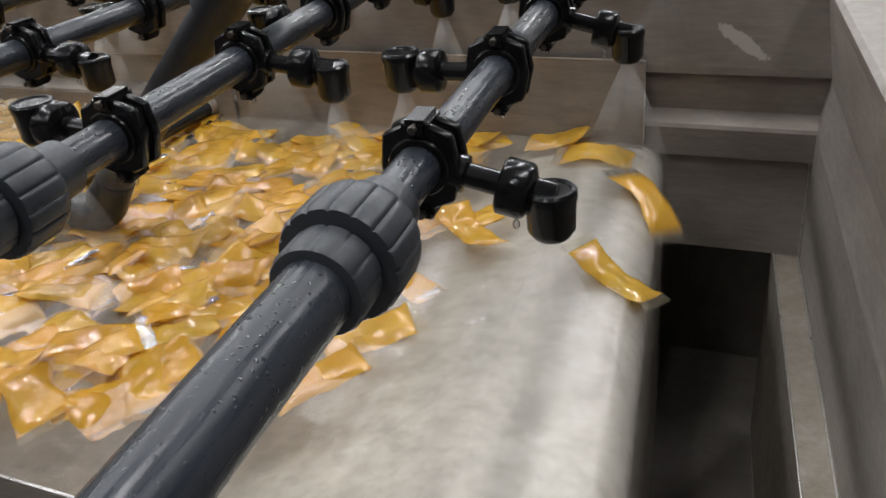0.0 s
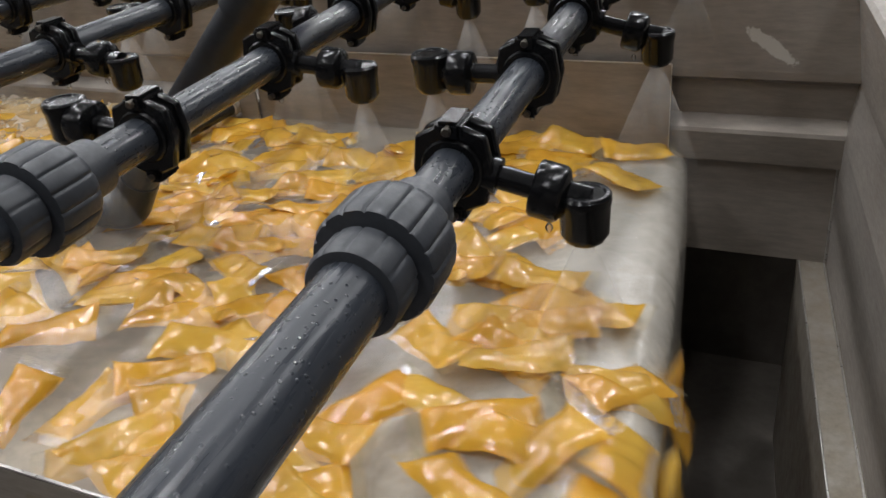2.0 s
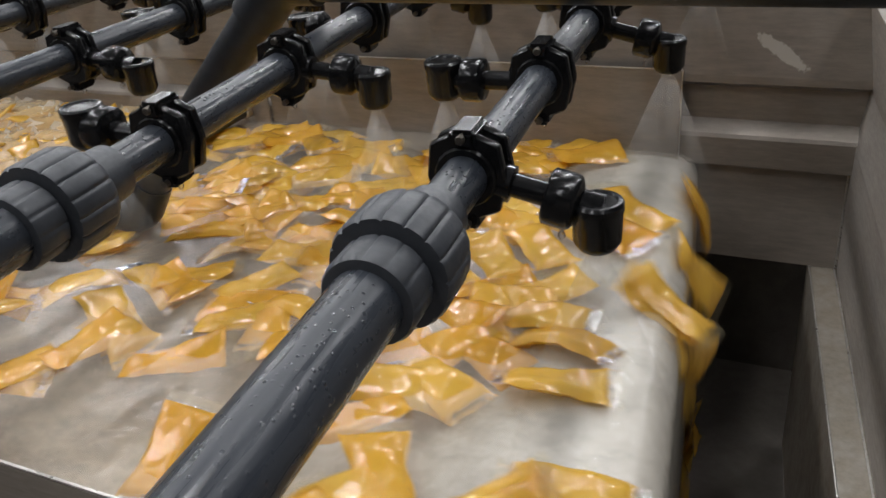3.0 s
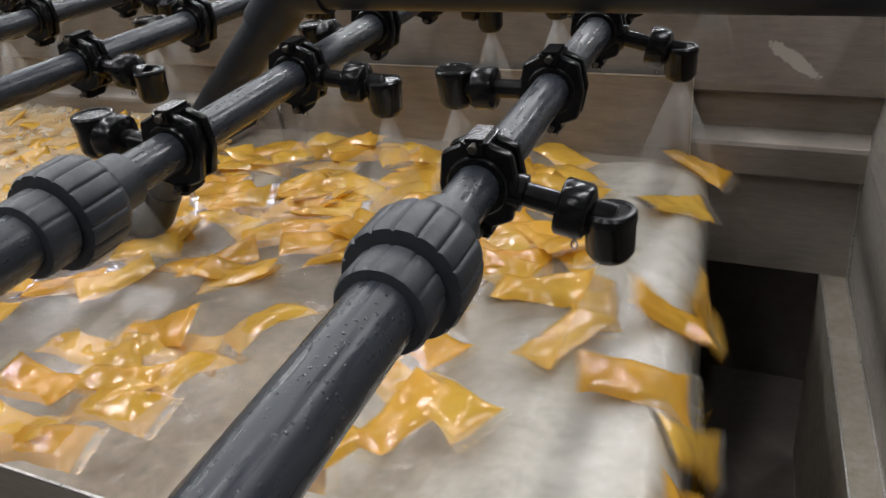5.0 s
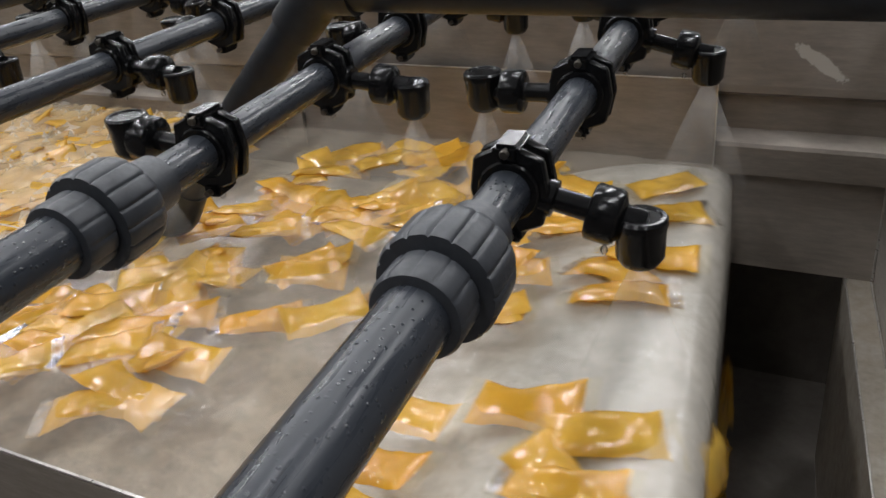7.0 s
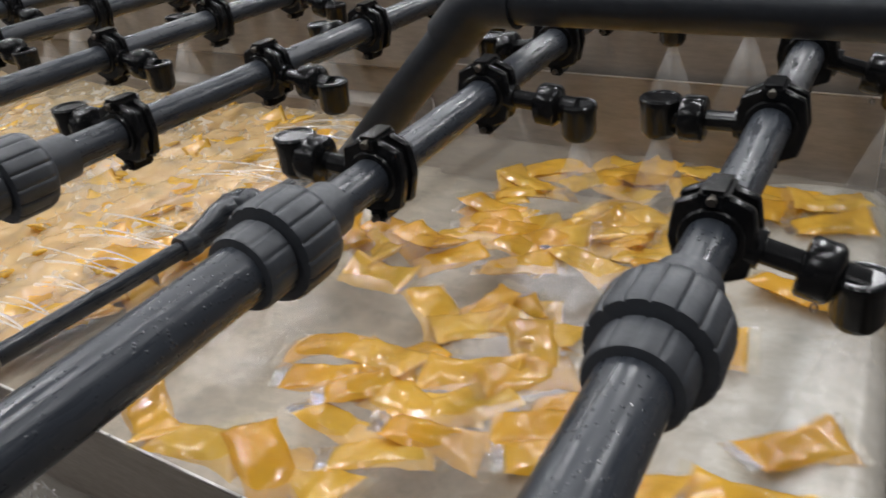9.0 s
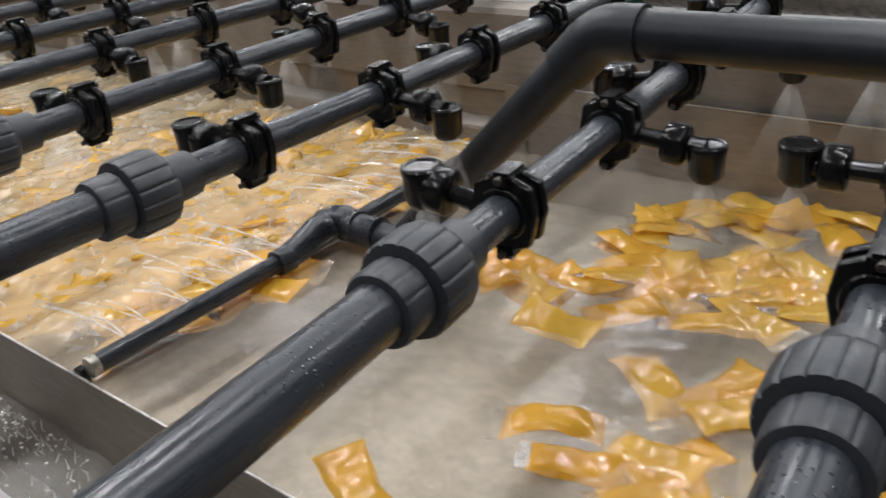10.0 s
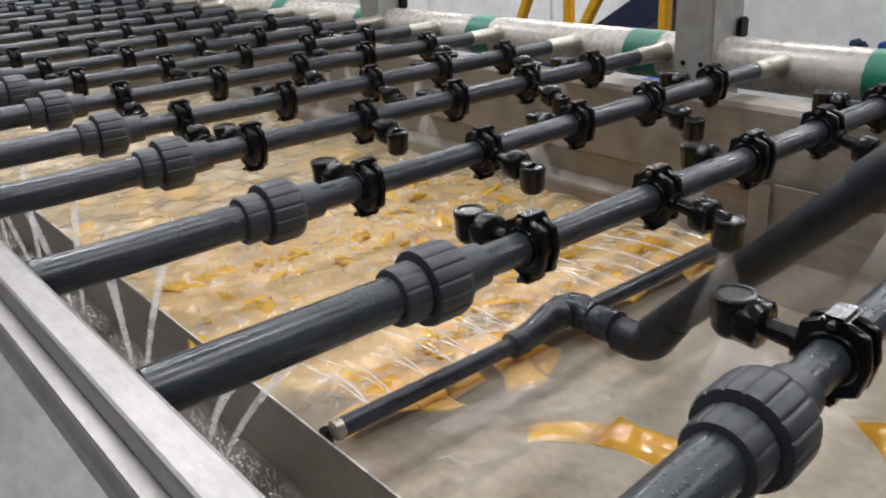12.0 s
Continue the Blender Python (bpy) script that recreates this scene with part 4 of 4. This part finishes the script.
# ---- adhesive packets ----
def packet_mesh(seed, bend_, twist):
    """A pillow of amber gel in film, with flat sealed ends; returned as its body and its two seals."""
    r = random.Random(seed)
    half_l, half_w, thick = 0.057 * r.uniform(0.92, 1.08), 0.0315 * r.uniform(0.9, 1.1), 0.0095

    def place(u, v, top):
        x, y = u * half_l, v * half_w * (1 - 0.20 * (1 - u * u) + 0.05 * math.sin(5 * u + seed))
        fat = thick * max(0.0, (1 - u ** 4)) ** 0.5 * max(0.0, (1 - abs(v) ** 3)) ** 0.6
        crease = 0.0016 * (1 - abs(2 * ((u * 1.7 + 0.45 * v + 0.13 * seed) % 1.0) - 1)) ** 2
        wave = crease + 0.0026 * noise.noise((u * 1.6 + seed, v * 1.2, seed * 3.1)) + 0.0012 * noise.noise((u * 5 + seed, v * 3, seed))
        z = bend_ * (u * u) + twist * u * v + wave + (fat if top else -fat * 0.7)
        return Vector((x, y, z))

    bm = bmesh.new()
    nu, nv = 22, 10
    tops = [[bm.verts.new(place(-1 + 2 * i / nu, -1 + 2 * j / nv, True)) for j in range(nv + 1)] for i in range(nu + 1)]
    lows = [[tops[i][j] if i in (0, nu) or j in (0, nv) else bm.verts.new(place(-1 + 2 * i / nu, -1 + 2 * j / nv, False)) for j in range(nv + 1)] for i in range(nu + 1)]
    for i in range(nu):
        for j in range(nv):
            bm.faces.new((tops[i][j], tops[i + 1][j], tops[i + 1][j + 1], tops[i][j + 1]))
            bm.faces.new((lows[i][j], lows[i][j + 1], lows[i + 1][j + 1], lows[i + 1][j]))
    seals = []
    for s in (-1, 1):
        sb = bmesh.new()
        cols = []
        for k in range(4):
            u = s * (0.985 + 0.085 * k)
            cols.append([sb.verts.new(place(u if abs(u) < 1 else s, -1 + 2 * j / 6, True) + Vector(((abs(u) - 1) * s * half_l, (0.06 * k) * (-1 + j / 3) * half_w * 0.3, 0.0012 * math.sin(3 * j + k + seed)))) for j in range(7)])
        for p, q in zip(cols, cols[1:]):
            for j in range(6):
                sb.faces.new((p[j], p[j + 1], q[j + 1], q[j]))
        seals.append(sb)
    return bm, seals


MODELS = []
for k, (bend_, twist) in enumerate(((0.004, 0.0), (-0.006, 0.003), (0.010, -0.004), (0.001, 0.006), (-0.012, 0.0), (0.006, 0.008))):
    body, seals = packet_mesh(k + 1, bend_, twist)
    ob = part("adhesive_packet", body, AMBER)
    tagged(ob, "amber adhesive packet in clear film, floating on water", "packet", "floating packets")
    for sb in seals:
        seal = part("film_seal", sb, FILM, ob, "clear crimped film end")
    MODELS.append(ob)
USED = [False] * len(MODELS)
PACKETS = []


def flow(x, y):
    """The water's speed along the tank at a place."""
    stops = ((-1.6, 0.06), (-0.9, 0.12), (-0.6, 0.165), (-0.4, 0.20), (-0.25, 0.26), (-0.1, 0.34), (0.0, 0.42), (0.3, 0.55))
    xx = x - (lip_x(y) - 0.11)
    v = stops[0][1]
    for (a0, v0), (a1, v1) in zip(stops, stops[1:]):
        if xx >= a0:
            v = v0 + (v1 - v0) * min(1.0, (xx - a0) / (a1 - a0))
    slow = 1.0 - 0.62 * max(0.0, min(1.0, (y - 0.10) / 0.42))
    if y > 0.42 and -0.42 < x < -0.10:
        slow *= 0.6
    if xx > -0.12:
        slow += (1 - slow) * min(1.0, (xx + 0.12) / 0.15)
    return v * slow


def floating_z(x, y):
    """The height at which a packet floats: on the pool, then on the weir."""
    return WATER_Z + 0.0015 + 0.004 * max(0.0, min(1.0, (x - lip_x(y) + 0.25) / 0.15))


def packet(t, x, y, turn, lift=0.0, tip=None, drifting=True):
    """A packet that lies at x, y at t seconds, turned by so many degrees."""
    r = random.Random(len(PACKETS) * 7 + 3)
    y = max(y, NEAR_Y + 0.034 + 0.036 * abs(math.sin(radians(turn))))
    k = r.randrange(len(MODELS))
    if USED[k]:
        ob = copy_thing(MODELS[k], pose(x, y, 1))
    else:
        ob, USED[k] = MODELS[k], True
    PACKETS.append((ob, t, x, y, turn, lift + r.uniform(-0.011, -0.003), tip or (r.gauss(0, 6), r.gauss(0, 6)), r.uniform(-14, 14), r.uniform(0, 6.3), drifting))


def packet_rows(t0, x0, y0, turn, lift, tip, spin, phase, drifting):
    """Rows for walk(): carried by the flow both ways in time, over the lip and down into the pit."""
    step = 0.05

    def state(t, x, y):
        return (t, x, y)

    line = [state(t0, x0, y0)]
    x, y, t = x0, y0, t0
    while t > 0.0:
        x -= (flow(x, y) if drifting else 0.012) * step
        t -= step
        line.insert(0, state(t, x, y))
    x, y, t = x0, y0, t0
    while t < 12.01:
        if x < lip_x(y) - 0.035:
            x += (flow(x, y) if drifting else 0.012) * step
        else:
            break
        t += step
        line.append(state(t, x, y))
    rows, last = [], -9.0
    for t, x, y in line:
        near = x > lip_x(y) - 0.30
        if t - last >= (0.149 if near else 0.49) or t == line[-1][0]:
            over_ = max(0.0, min(0.042, x - lip_x(y) + 0.078))
            bob = 0.0025 * math.sin(2.1 * t + phase)
            m = pose(x, y + 0.004 * math.sin(0.8 * t + phase), floating_z(x, y) + lift * (0.4 if near else 1) + bob - 0.22 * over_, tip[0] + 3 * math.sin(1.7 * t + phase), tip[1] + 3 * math.cos(1.3 * t + phase), turn + spin * (t - t0) * (0.25 if y > -0.02 else 0.08))
            nod = Euler((0, radians(760 * over_), 0)).to_matrix().to_4x4()
            m = Matrix.Translation(m.translation) @ nod @ m.to_3x3().to_4x4()
            rows.append((max(0.0, t), m))
            last = t
    t, x, y = line[-1]
    if x >= lip_x(y) - 0.036 and t < 12.0:
        base = rows[-1][1]
        keep = base.to_3x3().to_4x4()
        for k in range(1, 9):
            f = 0.06 * k
            if t + f > 12.3:
                break
            px = lip_x(y) - 0.035 + 0.42 * f + 0.05 * min(1.0, f / 0.1)
            px = min(px, lip_x(y) + 0.009)
            pz = max(0.34, base.translation.z - 0.034 * min(1, f / 0.06) - 4.9 * max(0.0, f - 0.05) ** 2 - 1.1 * max(0.0, f - 0.05))
            lean = Euler((0, radians(min(56, 34 * k)), 0)).to_matrix().to_4x4()
            rows.append((t + f, Matrix.Translation((px, y, pz)) @ lean @ keep))
    out, seen_ = [], set()
    for t, m in rows:
        if frame(t) not in seen_:
            seen_.add(frame(t))
            out.append((t, m))
    if out[-1][0] < 12.0:
        out.append((12.0, out[-1][1]))
    return out

# the dense raft of packets that covers the pool at the start
rp = random.Random(21)
for k in range(20):
    packet(0.0, rp.uniform(-0.78, -0.42), rp.uniform(-0.085, 0.20), rp.uniform(-60, 60))
for k in range(30):
    packet(0.0, rp.uniform(-0.84, -0.40), rp.uniform(0.18, 0.40), rp.uniform(-60, 60))
for k in range(14):
    packet(6.5, rp.uniform(-0.85, -0.55), rp.uniform(0.05, 0.45), rp.uniform(-60, 60))
for k in range(9):
    packet(6.5, rp.uniform(-0.60, -0.25), rp.uniform(0.48, 0.74), rp.uniform(-50, 50))
for k in range(84):
    packet(0.0, rp.uniform(-1.02, -0.22), rp.uniform(0.34, 0.80), rp.uniform(-50, 50))
# packets held back behind the jets
for k in range(70):
    packet(6.0, rp.uniform(-1.55, -0.93), rp.uniform(-0.09, 0.80), rp.uniform(-90, 90), -0.012, None, False)

# the thick raft under them, sunk in the churning water
verts, faces = [], []
for k in range(380):
    source = MODELS[k % len(MODELS)].data
    m = pose(rp.uniform(-2.6, -0.93) if k % 4 == 0 else rp.uniform(-1.7, -0.93), rp.uniform(-0.09, 0.80), WATER_Z + rp.uniform(-0.028, -0.013), rp.gauss(0, 8), rp.gauss(0, 8), rp.uniform(0, 360))
    base = len(verts)
    verts += [m @ v.co for v in source.vertices]
    faces += [[base + i for i in f.vertices] for f in source.polygons]
raft_mesh = bpy.data.meshes.new("packet_raft")
raft_mesh.from_pydata(verts, [], faces)
raft_mesh.polygons.foreach_set("use_smooth", [True] * len(raft_mesh.polygons))
raft_mesh.materials.append(AMBER)
tagged(new("packet_raft", raft_mesh), "crowded sunken amber packets in churning water", kind="stuff")

# packets that can be told apart, by the time at which each was placed: seconds, x, y, turn
packet(0.0, 0.052, 0.387, -21)
packet(0.0, 0.055, 0.611, -39)
packet(0.0, -0.051, 0.745, 0)
packet(0.0, -0.129, 0.802, -4)
packet(0.0, -0.208, 0.108, 48)
packet(0.0, -0.163, 0.493, 47)
packet(0.0, -0.186, 0.183, 35)
packet(1.5, -0.072, 0.248, 1)
packet(1.5, -0.106, 0.173, 51)
packet(1.5, -0.025, 0.176, 46)
packet(1.5, -0.174, 0.184, 18)
packet(1.5, -0.137, 0.047, 53)
packet(1.5, -0.093, 0.077, 87)
packet(1.5, 0.014, 0.041, -37)
packet(1.5, 0.046, 0.093, -35)
packet(1.5, -0.167, -0.023, -32)
packet(1.5, -0.071, -0.005, -9)
packet(1.5, -0.021, 0.020, 54)
packet(5.5, -0.117, 0.215, -19)
packet(5.5, -0.031, 0.211, -36)
packet(5.5, -0.046, 0.140, -23)
packet(5.5, 0.074, 0.109, -29)
packet(5.5, -0.098, -0.028, 28)
packet(5.5, -0.043, -0.003, 63)
packet(5.5, -0.047, 0.714, -32)
packet(5.5, 0.043, 0.471, -44)
packet(5.5, -0.434, 0.275, 13)
packet(5.5, -0.639, 0.317, 57)
packet(5.5, -0.476, 0.405, 42)
packet(5.5, -0.499, 0.074, -2)
packet(5.5, -0.421, 0.122, 3)
packet(5.5, -0.489, -0.006, 1)
packet(5.5, -0.454, -0.067, 5)
packet(5.5, -0.392, 0.032, -36)
packet(5.5, -0.325, 0.072, 73)
packet(5.5, -0.362, -0.007, 7)
packet(5.5, -0.408, -0.097, 15)
packet(5.5, -0.516, 0.485, 5)
packet(5.5, -0.607, 0.512, 46)
packet(5.5, -0.497, 0.302, 40)
packet(5.5, -0.627, 0.329, 30)
packet(5.5, -0.112, 0.483, -2)
packet(5.5, -0.139, 0.511, -45)
packet(10.5, -0.525, 0.370, -41)
packet(10.5, -0.292, 0.374, 41)
packet(12.0, -0.666, 0.125, 45)
packet(12.0, -0.575, 0.165, 10)
packet(1.0, 0.011, 0.072, 17)
packet(1.0, -0.083, 0.255, 15)
packet(1.0, -0.090, 0.158, -69)
packet(1.0, 0.070, 0.453, -42)
packet(1.0, 0.053, 0.325, -11)
packet(1.0, -0.009, 0.262, 54)
packet(1.0, -0.069, 0.326, -68)
packet(1.0, -0.151, 0.290, 18)
packet(2.5, -0.160, 0.162, 15)
packet(2.5, -0.050, 0.351, -2)
packet(2.5, 0.034, 0.067, 62)
packet(2.5, 0.099, 0.101, -13)
packet(2.5, -0.013, 0.727, -24)
packet(2.5, -0.008, 0.714, 13)
packet(2.5, 0.035, 0.498, -30)
packet(2.5, -0.163, -0.026, 44)
packet(2.5, -0.350, -0.022, 88)
packet(2.5, -0.433, -0.051, -80)
packet(2.5, -0.530, 0.078, 34)
packet(2.5, -0.393, 0.156, 24)
packet(2.5, -0.607, 0.245, 33)
packet(2.5, -0.483, 0.342, 7)
packet(2.5, -0.758, 0.192, 53)
packet(2.5, -0.647, 0.074, 79)
packet(2.5, -0.495, 0.172, 33)
packet(2.5, -0.794, 0.272, 24)
packet(6.5, -0.570, 0.077, 7)
packet(6.5, -0.724, 0.095, 57)
packet(6.5, -0.669, 0.170, 53)
packet(6.5, -0.676, 0.271, 32)
packet(6.5, -0.578, 0.002, -9)
packet(6.5, -0.598, -0.029, 35)
packet(6.5, -0.513, 0.298, 21)
packet(6.5, -0.522, 0.178, 39)
packet(6.5, -0.446, 0.208, 48)
packet(6.5, -0.372, 0.282, 1)
packet(6.5, -0.005, 0.614, -19)
packet(6.5, 0.040, 0.431, -27)
packet(6.5, -0.036, 0.677, -42)
packet(6.5, -0.153, 0.024, 2)
packet(6.5, -0.140, 0.108, 28)
packet(9.0, -0.360, 0.225, 46)
packet(9.0, -0.269, 0.211, -56)
packet(9.0, -0.191, 0.090, 23)
packet(9.0, -0.462, 0.067, 25)
packet(9.0, -0.508, 0.123, 24)
packet(9.0, -0.389, 0.001, -4)
packet(9.0, -0.291, 0.036, 14)
packet(9.0, -0.404, 0.130, 55)
packet(9.0, -0.309, 0.142, 18)
packet(9.0, -0.321, 0.085, 25)
packet(9.0, -0.434, -0.091, -32)
packet(9.0, -0.374, -0.072, -17)
packet(9.0, -0.605, -0.109, -28)
packet(9.0, -0.515, -0.122, 11)
packet(9.0, -0.162, 0.056, 31)
packet(9.0, -0.329, 0.532, 26)
packet(9.0, -0.501, 0.451, 32)
packet(9.0, -0.610, 0.410, -8)
packet(9.0, -0.507, 0.681, 32)
packet(9.0, -0.348, 0.736, 35)
packet(9.0, -0.242, 0.571, -25)
packet(9.0, -0.041, 0.722, 26)
packet(9.0, -0.013, 0.448, -10)
packet(9.0, 0.005, 0.658, 27)
packet(9.0, -0.495, 0.530, -12)
packet(9.0, -0.404, 0.070, 43)
packet(9.0, -0.329, -0.014, 34)



def motions():
    for ob, *way in PACKETS:
        walk(ob, packet_rows(*way))


motions()
